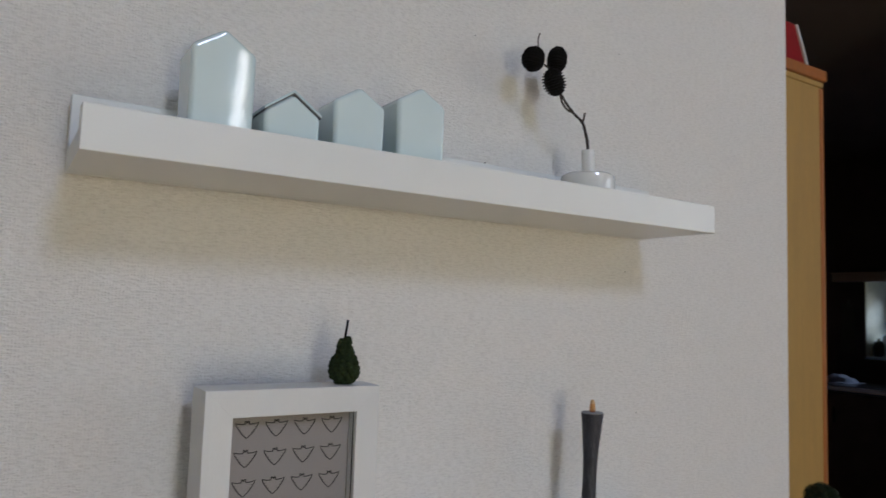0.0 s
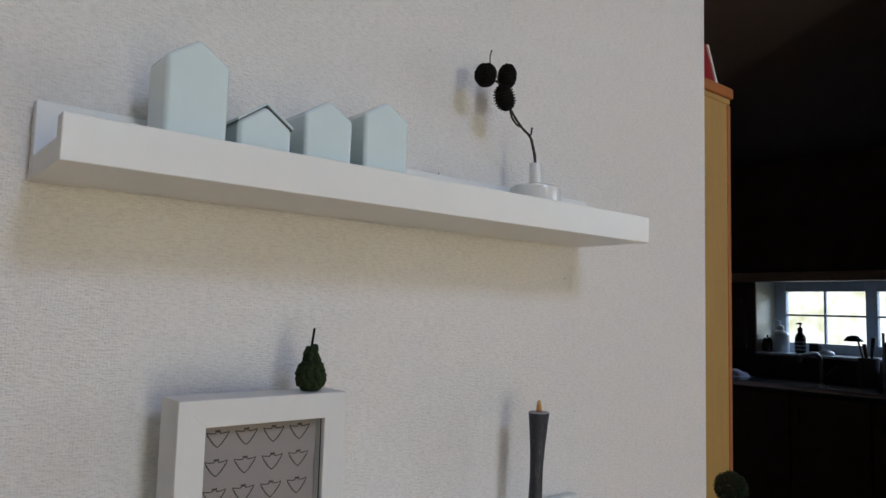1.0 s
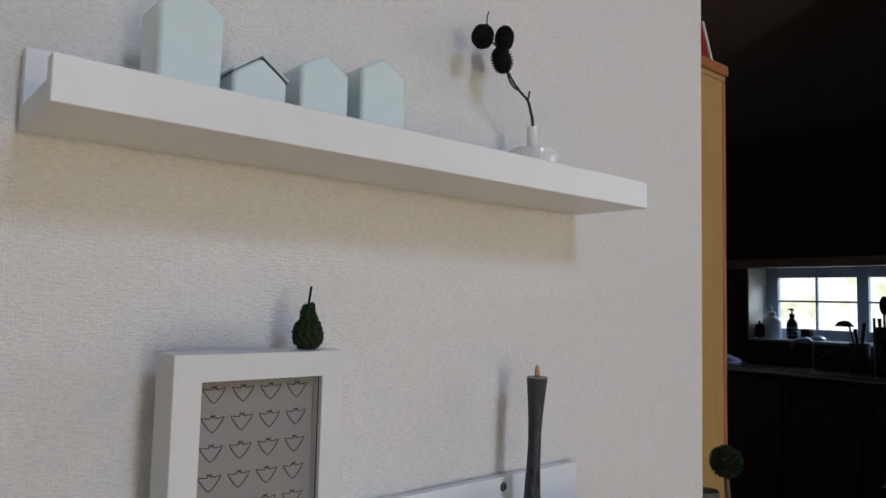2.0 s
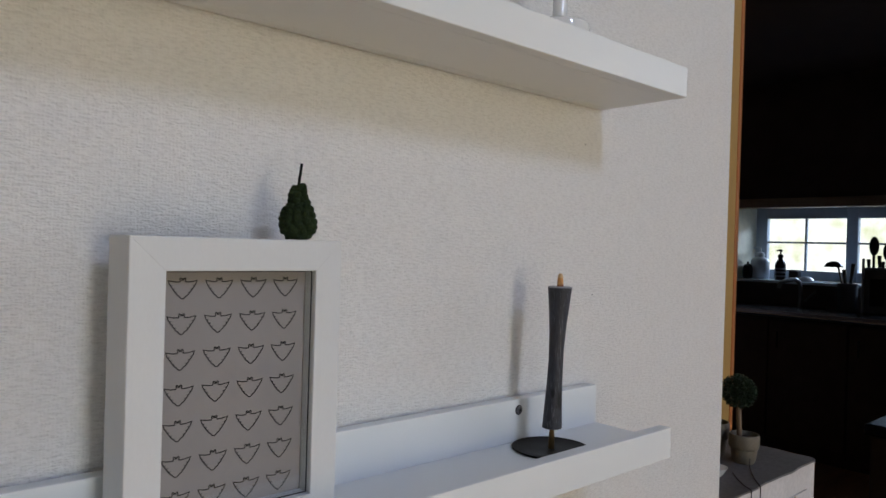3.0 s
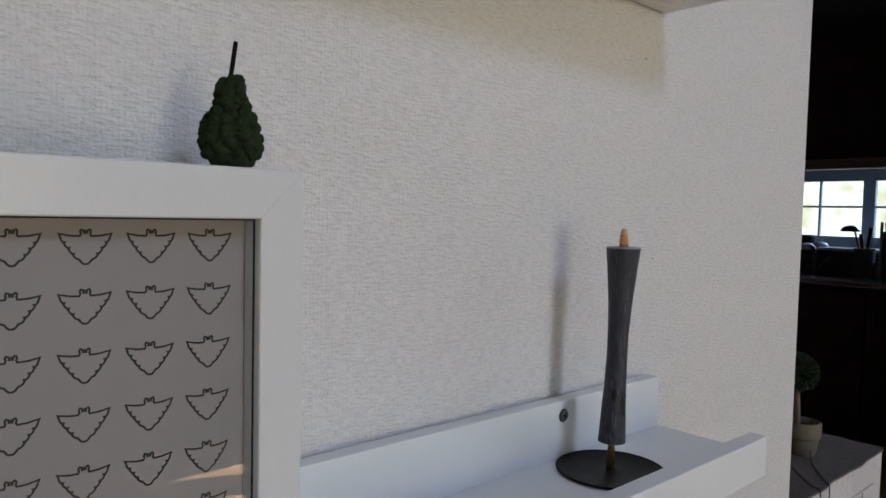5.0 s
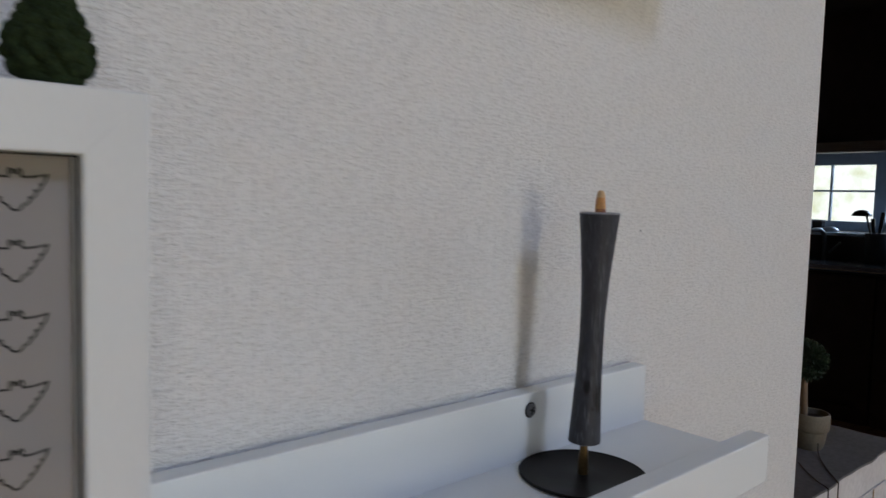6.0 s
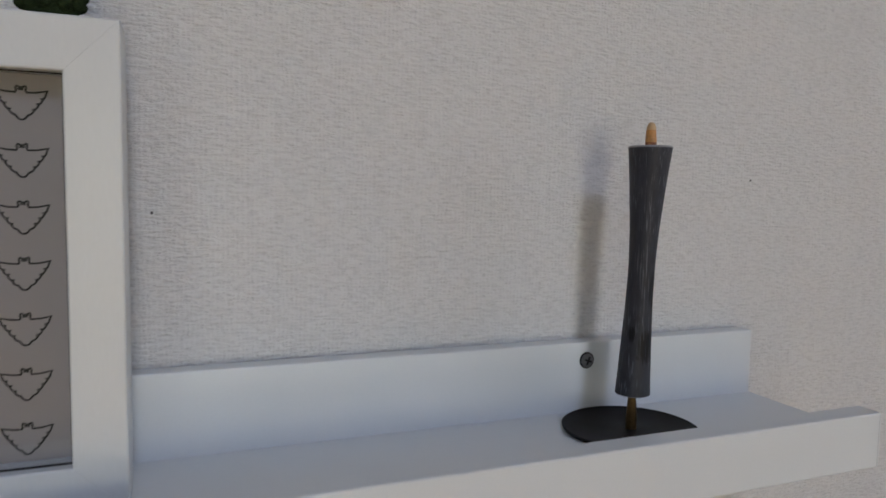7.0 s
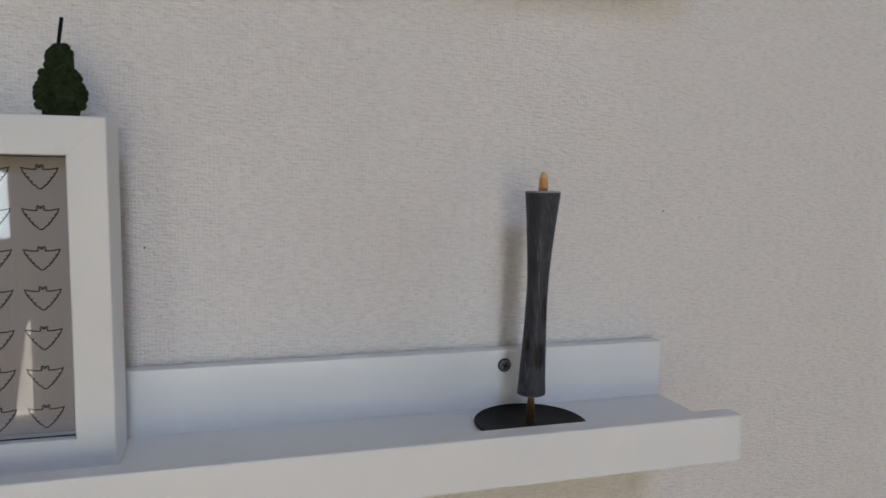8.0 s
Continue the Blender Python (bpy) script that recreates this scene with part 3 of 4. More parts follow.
part("body", box(3.02, 3.45, 0.2, 0.565, 0, 0.52, 0.01), DARKWOOD, bx)
part("lid", box(3.0, 3.47, 0.18, 0.585, 0.52, 0.57, 0.012), material("blue_grey_lid", (0.010, 0.011, 0.022), 0.2, vary=0.1), bx)

# ---- tall cupboard with a book on top ----
cb = thing("cupboard", (0.83, 0.45, 0), "tall honey-coloured wooden cupboard with an orange wood edge", "cupboard")
part("side_panel", box(0.6, 1.019, 0.215, 0.24, 0, 1.782, 0.001), OAK, cb)
part("front_edge", box(1.019, 1.033, 0.2135, 0.245, 0, 1.782, 0.003), ORANGE_WOOD, cb, "orange wood edge strip")
part("body", box(0.6, 1.03, 0.246, 0.7, 0, 1.78), OAK, cb)
part("moulding", box(0.6, 1.03, 0.2125, 0.24, 1.782, 1.794, 0.003), OAK, cb)
part("top", box(0.59, 1.0385, 0.209, 0.71, 1.795, 1.818, 0.004), ORANGE_WOOD, cb, "orange wood top board")
bk = thing("red_book", (0.95, 0.25, 1.818), "red covered book leaning on the cupboard top", "book")
part("cover", prism([(0.86, 1.8185), (0.979, 1.8185), (0.943, 1.893), (0.824, 1.893)], 0.218, 0.30, 0.002), RED, bk)
part("page_edge", prism([(0.981, 1.8185), (0.9865, 1.8185), (0.9505, 1.893), (0.945, 1.893)], 0.216, 0.30, 0.0008), PAGES, bk, "white edge strip")

# ---- low white cabinet with potted plants ----
TZ = 0.944
st = thing("side_cabinet", (0.74, 0.1, 0), "worn white painted cabinet with a grey top", "cabinet")
part("body", box(0.575, 0.902, 0.0140, 0.205, 0, TZ - 0.0033, 0.001), CHALK, st)
part("front_panel", box(0.60, 0.868, 0.0113, 0.0138, 0.5, TZ - 0.042, 0.001), CHALK, st)
top = bmesh.new()
rim = []
for i in range(44):
    u = i / 43
    if u < 0.46:
        rim.append((0.57 + (0.893 - 0.57) * u / 0.46, 0.0105 + 0.0013 * math.sin(u * 34) + 0.0008 * math.sin(u * 71)))
    elif u < 0.54:
        a = (u - 0.46) / 0.08 * math.pi / 2
        rim.append((0.893 + 0.012 * math.sin(a), 0.0225 - 0.012 * math.cos(a)))
    else:
        rim.append((0.905 + 0.0015 * math.sin(u * 40), 0.026 + (0.206 - 0.026) * (u - 0.54) / 0.46))
rim.append((0.57, 0.206))
lo = [top.verts.new((x, y, TZ - 0.003)) for x, y in rim]
hi = [top.verts.new((x, y, TZ)) for x, y in rim]
top.faces.new(hi)
top.faces.new(lo[::-1])
for i in range(len(rim)):
    j = (i + 1) % len(rim)
    top.faces.new((lo[i], lo[j], hi[j], hi[i]))
part("top", top, GREYTOP, st, "grey uneven stone-like top")
rng = random.Random(5)
for i in range(5):
    x, z = rng.uniform(0.7, 0.86), rng.uniform(0.80, 0.895)
    part("paint_chip", box(x, x + rng.uniform(0.003, 0.008), 0.0106, 0.0112, z, z + rng.uniform(0.008, 0.02)), CHIP, st)


def clay_pot(x, y, r, h, label):
    p = thing("plant_pot", (x, y, TZ), label, "plant pot", "pots on the white cabinet")
    part("pot", lathe(x, y, [(r * 0.66, TZ), (r * 0.72, TZ + 0.003), (r * 0.80, TZ + h * 0.2), (r * 0.87, TZ + h * 0.46), (r * 0.88, TZ + h * 0.5), (r * 0.955, TZ + h * 0.53), (r * 0.985, TZ + h * 0.6), (r, TZ + h * 0.8), (r * 0.985, TZ + h * 0.97), (r * 0.96, TZ + h), (r * 0.89, TZ + h), (r * 0.87, TZ + h * 0.8)], 36, rough=0.03), CLAY, p, smooth=True)
    part("soil", lathe(x, y, [(r * 0.86, TZ + h * 0.7), (r * 0.86, TZ + h * 0.84), (r * 0.02, TZ + h * 0.86)], 24, rough=0.05), SOIL, p)
    return p


def ball_bush(x, y, z, r, foot):
    t = thing("topiary_plant", (x, y, foot), "small clipped dark green ball topiary in a clay pot", "plant")
    part("trunk", tube(smooth_line([(x + 0.006, y, foot), (x + 0.004, y, foot + 0.02), (x - 0.002, y, z - r * 0.5)]), 0.0040, 10), TRUNK, t, smooth=True)
    own, rg = bmesh.new(), random.Random(11)
    for i in range(5200):
        d = Vector((rg.gauss(0, 1), rg.gauss(0, 1), rg.gauss(0, 1))).normalized()
        bulge = 1 + 0.13 * noise.noise(d * 2.6) + rg.uniform(-0.10, 0.04)
        c = Vector((x, y, z)) + d * r * bulge * (rg.uniform(0.8, 1) if i % 4 else rg.uniform(0.4, 0.8))
        s = rg.uniform(0.0013, 0.0025)
        side = d.cross(Vector((rg.uniform(-1, 1), rg.uniform(-1, 1), rg.uniform(-1, 1)))).normalized()
        out = (d + 0.8 * Vector((rg.uniform(-1, 1), rg.uniform(-1, 1), rg.uniform(-1, 1)))).normalized()
        a, b, e, f = c - out * s, c + side * s * 0.5, c + out * s, c - side * s * 0.5
        v = [own.verts.new(q) for q in (a, b + d * s * 0.25, e, f + d * s * 0.25)]
        own.faces.new((v[0], v[1], v[2]))
        own.faces.new((v[0], v[2], v[3]))
    part("crown", own, LEAF, t)


clay_pot(0.785, 0.0765, 0.0228, 0.045, "small round crazed cream clay pot holding the topiary")
ball_bush(0.776, 0.083, 1.055, 0.0265, TZ + 0.04)
clay_pot(0.791, 0.130, 0.0245, 0.053, "small cream clay pot with dark dry soil")
ds = thing("small_dish", (0.686, 0.073, TZ), "small white china dish on the cabinet", "dish")
part("bowl", lathe(0.686, 0.073, [(0.010, TZ + 0.001), (0.012, TZ + 0.003), (0.018, TZ + 0.013), (0.0168, TZ + 0.013), (0.010, TZ + 0.005)], 28), VASE_WHITE, ds, smooth=True)
part("foot", lathe(0.686, 0.073, [(0.0095, TZ), (0.010, TZ + 0.002)], 20), VASE_WHITE, ds)
for k, pts in enumerate(([(0.770, 0.060, TZ + 0.012), (0.758, 0.054, TZ + 0.002), (0.722, 0.032, TZ + 0.001), (0.692, 0.0098, TZ + 0.0004), (0.690, 0.0076, TZ - 0.006), (0.689, 0.0074, TZ - 0.07)],
                         [(0.715, 0.060, TZ + 0.001), (0.695, 0.044, TZ + 0.001), (0.672, 0.022, TZ + 0.001), (0.664, 0.0098, TZ + 0.0004), (0.662, 0.0076, TZ - 0.006), (0.660, 0.0074, TZ - 0.06)])):
    tagged(part("dry_tendril", tube(smooth_line(pts), 0.0007, 6), TWIG, smooth=True), "thin dry tendril trailing over the cabinet edge", "tendril", "tendrils")

# ---- the two picture ledges ----
def ledge(x0, x1, z, label, screws):
    g = thing("picture_ledge", ((x0 + x1) / 2, 0, z), label, "wall shelf", "picture ledges")
    part("back_board", box(x0, x1, -0.0135, -0.0028, z, z + 0.0515, 0.0007), PAINT, g)
    part("base_board", box(x0 + 0.0002, x1 - 0.0002, -0.083, -0.0135, z + 0.0002, z + 0.0148, 0.0003), PAINT, g)
    part("front_lip", box(x0, x1, -0.0955, -0.083, z, z + 0.027, 0.0008), PAINT, g)
    part("edge_seam", tube([(x1 - 0.0014, -0.09552, z + 0.001), (x1 - 0.0014, -0.09552, z + 0.026)], 0.00006, 6), GROOVE, g, "fine seam of the foil end cap")
    for x, s in screws:
        head = part("screw", lathe(x, 0, [(0.0008, 0), (0.0034, 0.0002), (0.0037, 0.0008), (0.0033, 0.0014), (0.0012, 0.0017)], 24), material("dark_screw_steel", (0.17, 0.17, 0.18), 0.4, metal=0.8, vary=0.25, scale=400), None, smooth=True)
        head.data.transform(Matrix.Translation(Vector((x, -0.0134, z + s)) - g.location) @ Matrix.Rotation(radians(90), 4, "X") @ Matrix.Translation((-x, 0, 0)))
        head.parent = g
        head["label"] = "dark steel cross-head screw"
        bm = bmesh.new()
        for turn in (20, 110):
            own = box(-0.0022, 0.0022, -0.0002, 0.0001, -0.0005, 0.0005)
            bmesh.ops.transform(own, verts=own.verts, matrix=Matrix.Translation((x, -0.0152, z + s)) @ Matrix.Rotation(radians(turn), 4, "Y"))
            join(bm, own)
        part("recess", bm, SLOT, head)
        bm = bmesh.new()
        lathe(0, 0, [(0.0033, 0), (0.0044, 0), (0.0044, 0.0002), (0.0033, 0.0002)], 28, bm)
        bmesh.ops.transform(bm, verts=bm.verts, matrix=Matrix.Translation((x, -0.0135, z + s)) @ Matrix.Rotation(radians(90), 4, "X"))
        part("countersink", bm, SLOT, head)
    return g


ledge(-0.275, 0.275, 1.410, "white wooden picture ledge on the papered wall", ())
ledge(-0.284, 0.2665, 1.0872, "white wooden picture ledge with a visible screw", ((0.1535, 0.0418), (-0.171, 0.0418)))

# ---- porcelain houses on the upper ledge ----
def house(x0, x1, eave, peak, label, bulge=0.0, lid=False):
    z0, y0, y1 = 1.4252, -0.0705, -0.033
    h = thing("porcelain_house", ((x0 + x1) / 2, (y0 + y1) / 2, z0), label, "ornament", "porcelain houses")
    xm = (x0 + x1) / 2
    body = prism([(x0 + 0.0006, z0), (x1 - 0.0006, z0), (x1, eave), (xm, peak), (x0, eave)], y0, y1, 0.0034, seg=8)
    part("body", body, CELADON, h, smooth=False)
    if lid:
        o, t = 0.0004, 0.0022
        part("joint", prism([(x0 - o * 0.4, eave + 0.0002), (x0 - o * 0.4, eave - 0.0003), (xm, peak - 0.0001), (x1 + o * 0.4, eave - 0.0003), (x1 + o * 0.4, eave + 0.0002), (xm, peak + 0.0006)], y0 - 0.0002, y1 + 0.0005), GAP_GREY, h, "dark joint under the lid")
        part("roof", prism([(x0 - o, eave + 0.0002), (xm, peak + 0.0006), (x1 + o, eave + 0.0002), (x1 + o, eave + t), (xm, peak + 0.0006 + t), (x0 - o, eave + t)], y0 - 0.0004, y1 + 0.001, 0.0005), CELADON, h, smooth=False)
    return h


house(-0.214, -0.172, 1.493, 1.507, "tall pale celadon porcelain house with a glossy front")
house(-0.165, -0.125, 1.4585, 1.4725, "low pale celadon porcelain house with a separate roof", lid=True)
house(-0.115, -0.0745, 1.475, 1.4875, "pale celadon porcelain house on the ledge")
house(-0.064, -0.022, 1.485, 1.4975, "pale celadon porcelain house beside the bare ledge")

# ---- bud vase with a cone twig ----
VX, VY, VZ = 0.1535, -0.046, 1.4252
va = thing("bud_vase", (VX, VY, VZ), "flat white porcelain bud vase with a thin neck", "vase")
part("body", lathe(VX, VY, [(0.020, VZ), (0.0235, VZ + 0.001), (0.025, VZ + 0.004), (0.0252, VZ + 0.028), (0.0245, VZ + 0.0315), (0.022, VZ + 0.0333), (0.0075, VZ + 0.0350), (0.0062, VZ + 0.0358)], 56), VASE_WHITE, va, smooth=True)
part("neck", lathe(VX, VY, [(0.0062, VZ + 0.0358), (0.0060, VZ + 0.038), (0.0060, VZ + 0.0560), (0.0057, VZ + 0.0568), (0.0048, VZ + 0.0568), (0.0045, VZ + 0.045)], 32), VASE_WHITE, va, smooth=True)
tg = thing("cone_twig", (VX, VY, VZ + 0.05), "dry alder twig with three black cones in the vase", "dried twig")
def leant(p):
    """The twig leans back to the wall above the vase's neck."""
    p = Vector(p)
    return p + Vector((0.0093, 0.0100, 0.0047)) * min(1, max(0, (p.z - 1.485) / 0.055))


main = smooth_line([leant(p) for p in [(0.1535, VY, 1.452), (0.1528, VY, 1.485), (0.1500, VY, 1.497), (0.1445, VY - 0.001, 1.507), (0.1350, VY, 1.5135), (0.1245, VY, 1.522), (0.1165, VY, 1.531), (0.105, VY, 1.548), (0.097, VY, 1.553)]], 5)
part("stem", tube(main, [0.0016 - 0.0007 * i / len(main) + 0.0002 * math.sin(i * 2.1) for i in range(len(main))], 9), TWIG, tg, smooth=True)
part("side_twig", tube(smooth_line([leant(p) for p in [(0.1445, VY, 1.5065), (0.1472, VY, 1.5105), (0.1478, VY, 1.5145), (0.1485, VY, 1.5165)]], 4), [0.0009] * 12 + [0.0011], 8), TWIG, tg, smooth=True)
part("side_twig", tube(smooth_line([leant(p) for p in [(0.1330, VY, 1.5145), (0.1255, VY - 0.001, 1.5155), (0.1185, VY - 0.001, 1.5215), (0.1140, VY - 0.002, 1.5315)]], 4), 0.0010, 8), TWIG, tg, smooth=True)
part("side_twig", tube(smooth_line([leant(p) for p in [(0.094, VY, 1.553), (0.0895, VY, 1.565), (0.0885, VY, 1.575), (0.0905, VY, 1.5815)]], 4), [0.0006] * 12 + [0.0009], 8), TWIG, tg, smooth=True)


def cone(c, r, h, tilt, seed):
    """An alder cone: a core wrapped in rows of blunt scales."""
    own, rg = bmesh.new(), random.Random(seed)
    bmesh.ops.create_uvsphere(own, u_segments=20, v_segments=14, radius=1, matrix=Matrix.Diagonal((r * 0.9, r * 0.9, h * 0.92, 1)))
    rows = 13
    for i in range(rows):
        lat = -1.35 + 2.7 * i / (rows - 1)
        count = max(5, int(24 * math.cos(lat)))
        for k in range(count):
            a = 2 * math.pi * (k + 0.5 * (i % 2)) / count
            d = Vector((math.cos(a) * math.cos(lat), math.sin(a) * math.cos(lat), math.sin(lat)))
            p = Vector((d.x * r, d.y * r, d.z * h)) * rg.uniform(0.95, 1.02)
            m = Matrix.Translation(p) @ d.to_track_quat("X", "Z").to_matrix().to_4x4()
            bmesh.ops.create_cube(own, size=1, matrix=m @ Matrix.Diagonal((r * 0.15, r * 0.2, r * 0.12, 1)))
    bmesh.ops.transform(own, verts=own.verts, matrix=Matrix.Translation(leant(c)) @ Matrix.Rotation(radians(tilt), 4, "Y"))
    part("cone", own, CONE, tg)


cone((0.0832, VY, 1.5555), 0.0103, 0.0112, 15, 1)
cone((0.1110, VY - 0.001, 1.5605), 0.0090, 0.0126, 8, 2)
cone((0.1072, VY - 0.002, 1.5380), 0.0102, 0.0126, -25, 3)

# ---- picture frame with bat prints ----
FX0, FX1, FZ0, FZ1, FY0, FY1 = -0.1900, -0.0648, 1.1022, 1.2715, -0.0595, -0.0265
IX0, IX1, IZ0, IZ1 = -0.1712, -0.0825, 1.1195, 1.2532
pf = thing("framed_print", ((FX0 + FX1) / 2, -0.043, FZ0), "white box picture frame with a grey bat print", "picture frame")


def mitred(corners):
    """One frame bar between two mitred ends: outer a, outer b, inner b, inner a."""
    own = bmesh.new()
    f = [own.verts.new((x, FY0, z)) for x, z in corners]
    b = [own.verts.new((x, FY1, z)) for x, z in corners]
    own.faces.new(f)
    own.faces.new(b[::-1])
    for i in range(4):
        j = (i + 1) % 4
        own.faces.new((f[j], f[i], b[i], b[j]))
    bmesh.ops.recalc_face_normals(own, faces=own.faces)
    long_edges = [e for e in own.edges if (e.verts[0].co - e.verts[1].co).length > 0.06]
    bmesh.ops.bevel(own, geom=long_edges, offset=0.0007, segments=2, profile=0.5, affect="EDGES")
    return own


G = 0.00008
part("frame_bar", mitred([(FX0, FZ1), (FX1, FZ1), (IX1, IZ1 + G), (IX0, IZ1 + G)]), FRAME_WHITE, pf)
part("frame_bar", mitred([(FX0, FZ0), (FX1, FZ0), (IX1, IZ0 - G), (IX0, IZ0 - G)]), FRAME_WHITE, pf)
part("frame_bar", mitred([(FX0, FZ0 + G), (FX0, FZ1 - G), (IX0, IZ1), (IX0, IZ0)]), FRAME_WHITE, pf)
part("frame_bar", mitred([(FX1, FZ0 + G), (FX1, FZ1 - G), (IX1, IZ1), (IX1, IZ0)]), FRAME_WHITE, pf)
for (ax, az), (bx_, bz) in (((FX0, FZ1), (IX0, IZ1)), ((FX1, FZ1), (IX1, IZ1)), ((FX1, FZ0), (IX1, IZ0)), ((FX0, FZ0), (IX0, IZ0))):
    way = Vector((bx_ - ax, 0, bz - az)).normalized()
    a, b = Vector((ax, FY0 - 0.00004, az)) + way * 0.014, Vector((bx_, FY0 - 0.00004, bz)) - way * 0.001
    part("mitre_line", tube([a, b], 0.00007, 6), GROOVE, pf)
pic = part("print", box(IX0 - 0.003, IX1 + 0.003, -0.0472, -0.0462, IZ0 - 0.003, IZ1 + 0.003), PAPER, pf, "grey paper printed with rows of bat outlines")
pane = part("glass", box(IX0 - 0.003, IX1 + 0.003, -0.0545, -0.0530, IZ0 - 0.003, IZ1 + 0.003), GLASS, pf, "clear glass pane")
pane.visible_shadow = False
for x0, x1, z0, z1 in ((IX0 + 0.0001, IX0 + 0.0006, IZ0, IZ1), (IX1 - 0.0006, IX1 - 0.0001, IZ0, IZ1), (IX0 + 0.0006, IX1 - 0.0006, IZ1 - 0.0006, IZ1 - 0.0001), (IX0 + 0.0006, IX1 - 0.0006, IZ0 + 0.0001, IZ0 + 0.0006)):
    part("rebate_line", box(x0, x1, -0.0552, -0.0546, z0, z1), SLOT, pf)
part("back_panel", box(FX0 + 0.004, FX1 - 0.004, -0.0460, -0.0285, FZ0 + 0.004, FZ1 - 0.004), material("backing_board", (0.3, 0.24, 0.17), 0.8), pf)

half = [(0.0, 0.0046), (0.0004, 0.0043), (0.0008, 0.0049), (0.0013, 0.0050), (0.0016, 0.0044), (0.0014, 0.0036), (0.0017, 0.0029), (0.0045, 0.0030), (0.0078, 0.0037)]
wing = [(0.0074, 0.0027), (0.0071, 0.0016), (0.0066, 0.0010), (0.0060, 0.0010), (0.0063, 0.0005), (0.0059, -0.0003), (0.0053, -0.0008), (0.0047, -0.0008), (0.0050, -0.0013), (0.0046, -0.0021),
        (0.0040, -0.0027), (0.0034, -0.0027), (0.0036, -0.0032), (0.0032, -0.0039), (0.0026, -0.0044), (0.0019, -0.0046), (0.0013, -0.0055), (0.0006, -0.0061)]
side = half + wing
outline = side + [(-x, z) for x, z in side[::-1] if x > 1e-9]


def bat_mesh():
    """A thin closed ink line in the shape of a bat."""
    own, w, n = bmesh.new(), 0.00033, len(outline)
    pts = [Vector((x, 0, z)) for x, z in outline]
    a, b = [], []
    for i, p in enumerate(pts):
        d0, d1 = (p - pts[i - 1]).normalized(), (pts[(i + 1) % n] - p).normalized()
        t = (d0 + d1)
        t = t.normalized() if t.length > 0.2 else d0
        q = Vector((t.z, 0, -t.x))
        k = min(1.8, 1 / max(0.4, q.dot(Vector((d0.z, 0, -d0.x)))))
        a.append(own.verts.new(p + q * w * k))
        b.append(own.verts.new(p - q * w * k))
    for i in range(n):
        j = (i + 1) % n
        own.faces.new((a[i], a[j], b[j], b[i]))
    brow = [(-0.0009, 0.0041), (-0.0005, 0.0037), (0.0, 0.0039), (0.0005, 0.0037), (0.0009, 0.0041)]
    upper = [own.verts.new((x, 0, z + 0.00021)) for x, z in brow]
    lower = [own.verts.new((x, 0, z - 0.00021)) for x, z in brow]
    for i in range(len(brow) - 1):
        own.faces.new((upper[i], upper[i + 1], lower[i + 1], lower[i]))
    res = bmesh.ops.extrude_face_region(own, geom=list(own.faces))
    bmesh.ops.translate(own, verts=[v for v in res["geom"] if isinstance(v, bmesh.types.BMVert)], vec=(0, -0.00006, 0))
    bmesh.ops.recalc_face_normals(own, faces=own.faces)
    me = bpy.data.meshes.new("bat_outline")
    own.to_mesh(me)
    own.free()
    me.materials.append(INK)
    return me


bat = bat_mesh()
for r in range(7):
    for c in range(4):
        ob = new("bat_outline", bat)
        ob.parent = pic
        ob.location = Vector((-0.1580 + 0.0206 * c - 0.0002 * r, -0.04728, 1.2440 - 0.0193 * r)) - pf.location

# ---- green pear on the frame ----
PX, PY, PZ = -0.0868, -0.0437, FZ1
pr = thing("pear_ornament", (PX, PY, PZ), "dark green knobbly chenille pear with a black stem", "ornament")
shape = ((0.0, 0.0065), (0.0022, 0.0083), (0.0055, 0.0104), (0.0090, 0.0113), (0.0125, 0.0113), (0.0160, 0.0104), (0.0195, 0.0088), (0.0230, 0.0065), (0.0265, 0.0062), (0.0295, 0.0057), (0.0318, 0.0042), (0.0332, 0.0020))
own, rg = bmesh.new(), random.Random(3)
lathe(PX, PY, [(max(0.0015, r - (0.0012 if z > 0.004 else 0.0003)), PZ + z + 0.0003) for z, r in shape], 24, own)
lumps = []
rows = [(z, r - 0.0018) for z, r in shape[1:-1]]
rows += [((a[0] + b[0]) / 2, (a[1] + b[1]) / 2 - 0.0004) for a, b in zip(rows[1:], rows[2:])]
for z, r in rows:
    count = max(4, int(2 * math.pi * r / 0.0052))
    off = rg.uniform(0, 6)
    for k in range(count):
        a = off + 2 * math.pi * (k + rg.uniform(-0.22, 0.22)) / count
        lumps.append((PX + r * math.cos(a), PY + r * math.sin(a), PZ + z + rg.uniform(-0.0010, 0.0010), rg.uniform(0.0020, 0.0028)))
for x, y, z, s in lumps:
    s = min(s, z - PZ + 0.0)
    bmesh.ops.create_icosphere(own, subdivisions=3, radius=s, matrix=Matrix.Translation((x, y, z)) @ Matrix.Diagonal((1, 1, 0.92, 1)))
for v in own.verts:
    v.co += 0.0004 * Vector((noise.noise(v.co * 1400), noise.noise(v.co * 1400 + Vector((9, 0, 0))), 0.6 * noise.noise(v.co * 1400 + Vector((0, 9, 0)))))
    v.co.z = max(v.co.z, PZ + 0.0001)
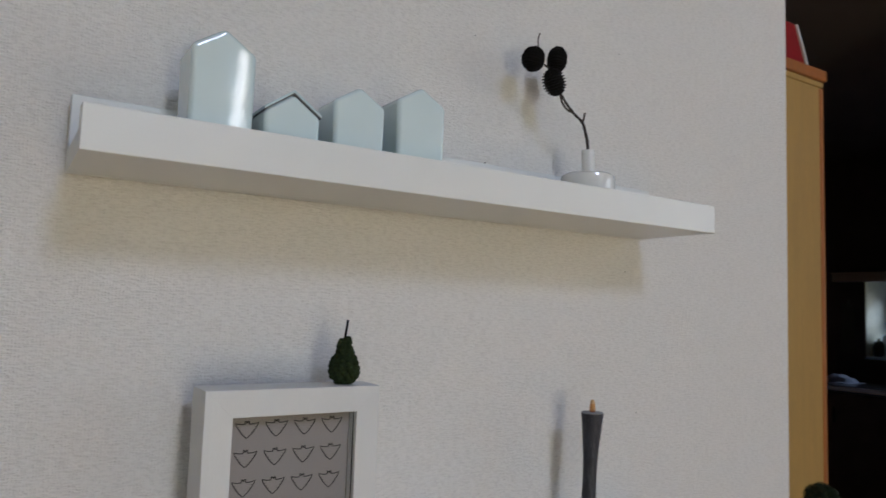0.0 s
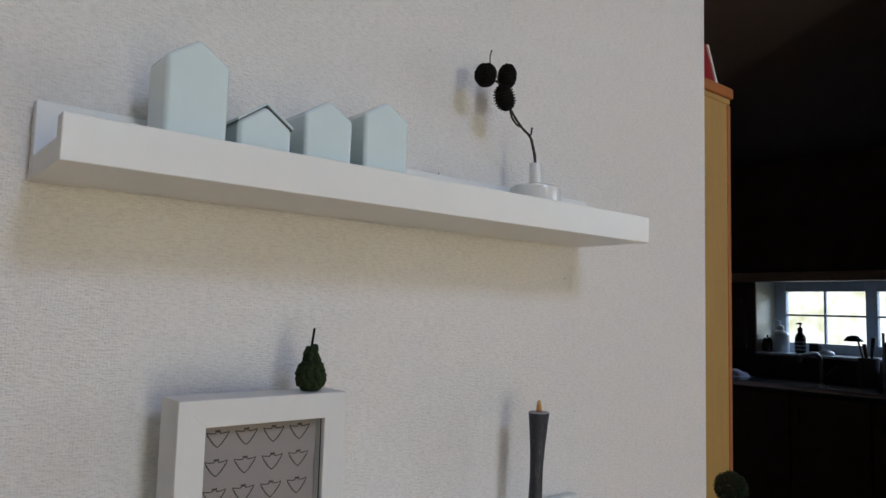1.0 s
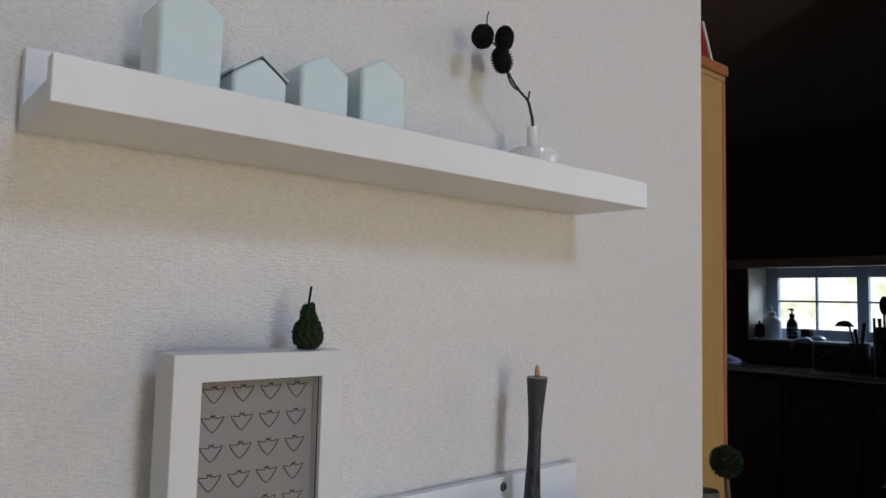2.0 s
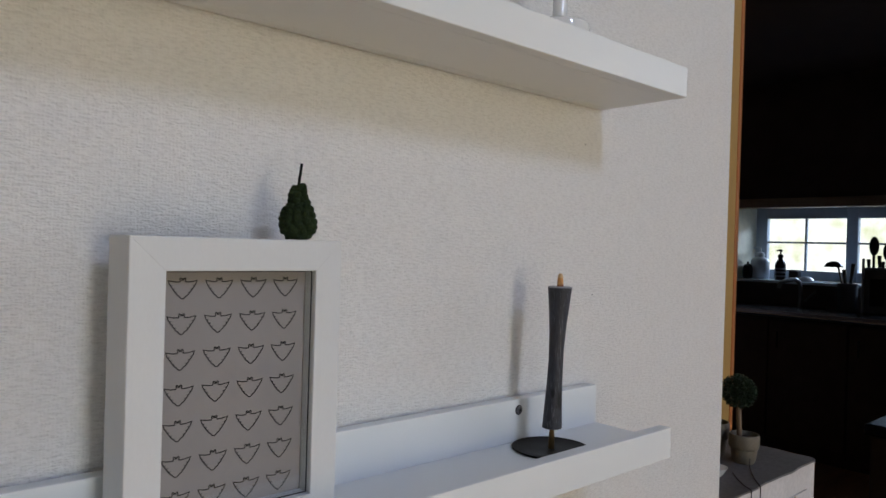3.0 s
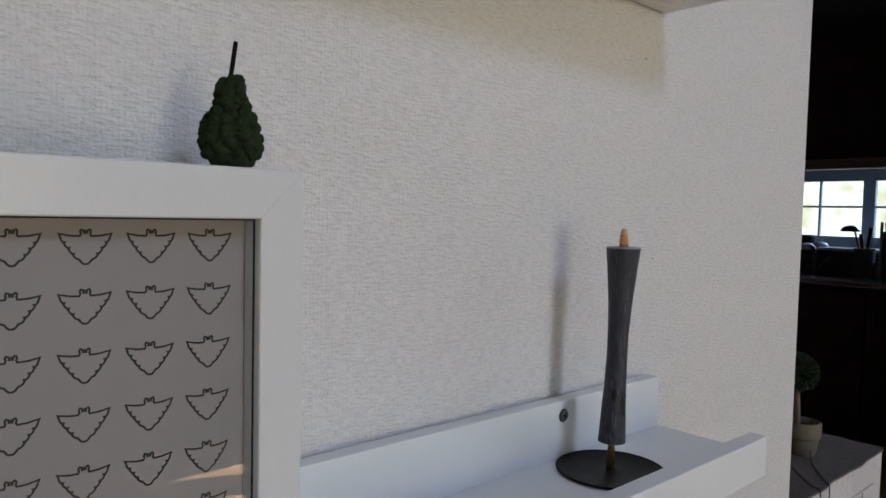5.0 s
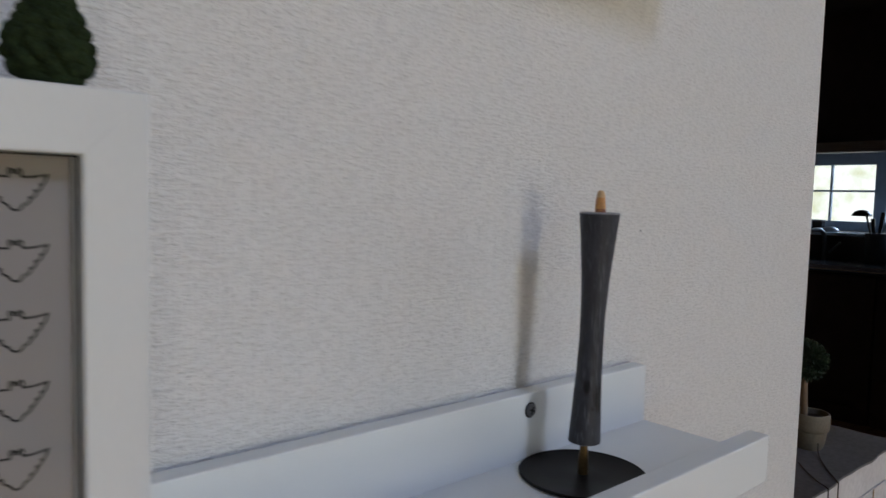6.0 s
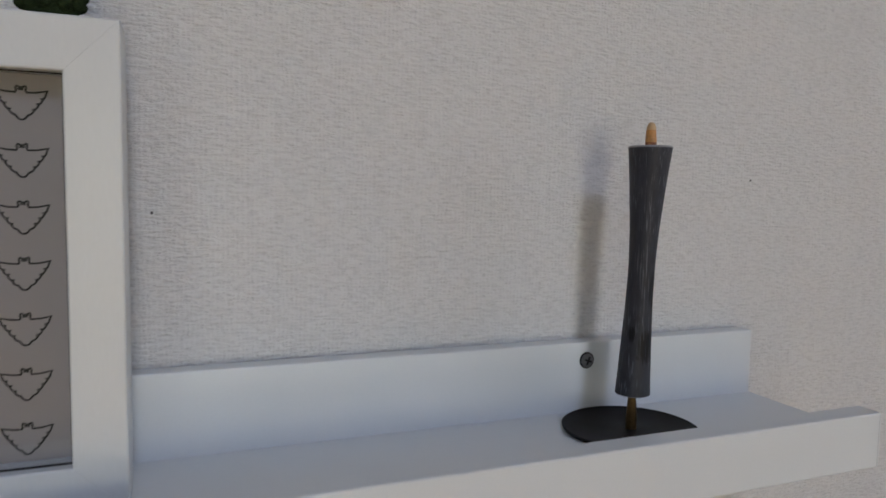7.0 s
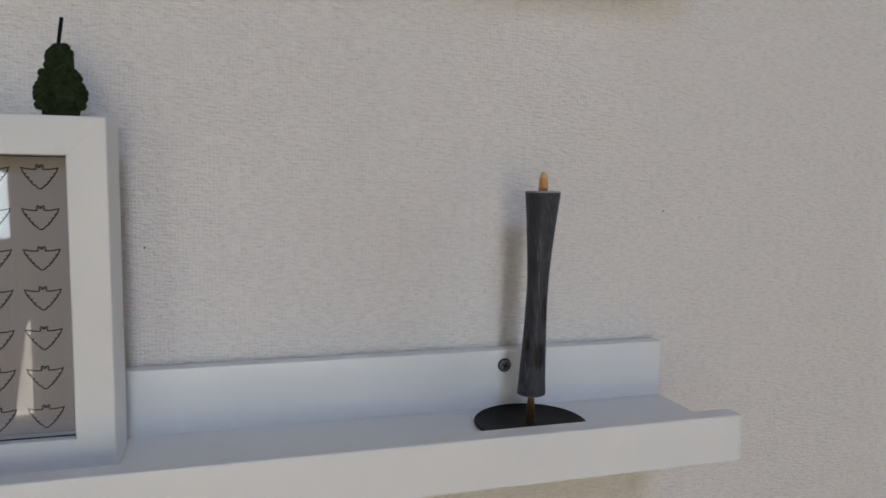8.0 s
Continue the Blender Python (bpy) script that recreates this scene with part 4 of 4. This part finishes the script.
for i in range(2600):
    x, y, z, s = rg.choice(lumps)
    d = Vector((rg.gauss(0, 1), rg.gauss(0, 1), rg.gauss(0, 1))).normalized()
    p = Vector((x, y, z)) + d * s * 0.95
    if p.z < PZ + 0.001:
        continue
    q = d.cross(Vector((rg.uniform(-1, 1), rg.uniform(-1, 1), 1))).normalized()
    tip = p + (d + 0.6 * q).normalized() * rg.uniform(0.0004, 0.0010)
    own.faces.new([own.verts.new(k) for k in (p - q * 0.00009, p + q * 0.00009, tip)])
part("body", own, MOSS, pr, smooth=True)
part("stem", tube(smooth_line([(PX - 0.0006, PY, PZ + 0.031), (PX + 0.0002, PY, PZ + 0.037), (PX + 0.0016, PY, PZ + 0.0468)], 4), 0.0009, 8), STEM, pr)

# ---- candle on a spike holder ----
CX, CY, CZ = 0.1570, -0.0480, 1.1022
ch = thing("candle_holder", (CX, CY, CZ), "black iron plate candle holder with a brass spike", "candle holder")
part("plate", lathe(CX, CY, [(0.0318, CZ), (0.0330, CZ + 0.0006), (0.0332, CZ + 0.0016), (0.0326, CZ + 0.0020), (0.0312, CZ + 0.0013), (0.008, CZ + 0.0011), (0.001, CZ + 0.0011)], 72), IRON, ch, smooth=True)
part("spike", lathe(CX, CY, [(0.0027, CZ + 0.0012), (0.0027, CZ + 0.006), (0.0021, CZ + 0.014), (0.0014, CZ + 0.022), (0.0008, CZ + 0.030)], 20), BRASS, ch, smooth=True)
cd = thing("candle", (CX, CY, CZ + 0.0185), "charcoal grey waisted Japanese candle with pale streaks", "candle")
prof = []
for i in range(33):
    u = i / 32
    r = 0.0061 + (0.0102 - 0.0061) * max(0, (u - 0.5) / 0.5) ** 1.6 + (0.0083 - 0.0061) * max(0, (0.5 - u) / 0.5) ** 1.6
    prof.append((r, CZ + 0.0187 + 0.1175 * u))
prof = [(0.0072, prof[0][1] - 0.0006)] + prof + [(0.0098, prof[-1][1] + 0.0004), (0.004, prof[-1][1] + 0.0001)]
part("wax", lathe(CX, CY, prof, 48, lean=(0.0040, -0.0010), rough=0.025), WAX, cd, smooth=True)
WORN = material("worn_wax_edge", (0.26, 0.265, 0.28), 0.6, vary=0.3, scale=300, fine=1500)
for k, rr, zz in ((1, 0.0102, prof[-3][1]), (0, 0.0081, prof[1][1])):
    part("worn_edge", lathe(CX + 0.0040 * k, CY - 0.0010 * k, [(rr - 0.0010, zz + 0.0003 * k - 0.0003 * (1 - k)), (rr * 1.012, zz - 0.0002), (rr * 1.012, zz + 0.0002), (rr - 0.0006, zz + 0.00055 * k + 0.0002)], 48, rough=0.02), WORN, cd, "pale worn edge of the wax", smooth=True)
tx, ty, tz = CX + 0.0040, CY - 0.0010, CZ + 0.1362
part("wick", lathe(tx + 0.0002, ty, [(0.0028, tz + 0.0015), (0.0027, tz + 0.004), (0.0025, tz + 0.006), (0.0023, tz + 0.0082)], 18, rough=0.1), WICK, cd, smooth=True)
part("wick_base", lathe(tx + 0.0002, ty, [(0.0034, tz - 0.0008), (0.0031, tz + 0.0005), (0.0028, tz + 0.0012), (0.0028, tz + 0.0024)], 18, rough=0.14), WICK_RED, cd, smooth=True)
part("wick_tip", lathe(tx + 0.0003, ty, [(0.0023, tz + 0.0082), (0.0021, tz + 0.0098), (0.0015, tz + 0.0112), (0.0008, tz + 0.0118)], 18, rough=0.1), WICK_TIP, cd, smooth=True)

# ---- small marks on the wall ----
for x, z, r in ((-0.057, 1.205, 0.0006), (0.273, 1.226, 0.0006), (0.254, 1.374, 0.0006), (0.052, 1.584, 0.0005), (0.067, 1.4655, 0.0008), (0.241, 1.609, 0.0010)):
    bm = lathe(0, 0, [(r, 0), (r * 0.8, 0.0002)], 12)
    bmesh.ops.transform(bm, verts=bm.verts, matrix=Matrix.Translation((x, -0.0001, z)) @ Matrix.Rotation(radians(90), 4, "X"))
    tagged(part("pin_hole", bm, SLOT if r < 0.0009 else GROOVE), "tiny dark pin hole in the wallpaper", "mark", "pin holes")
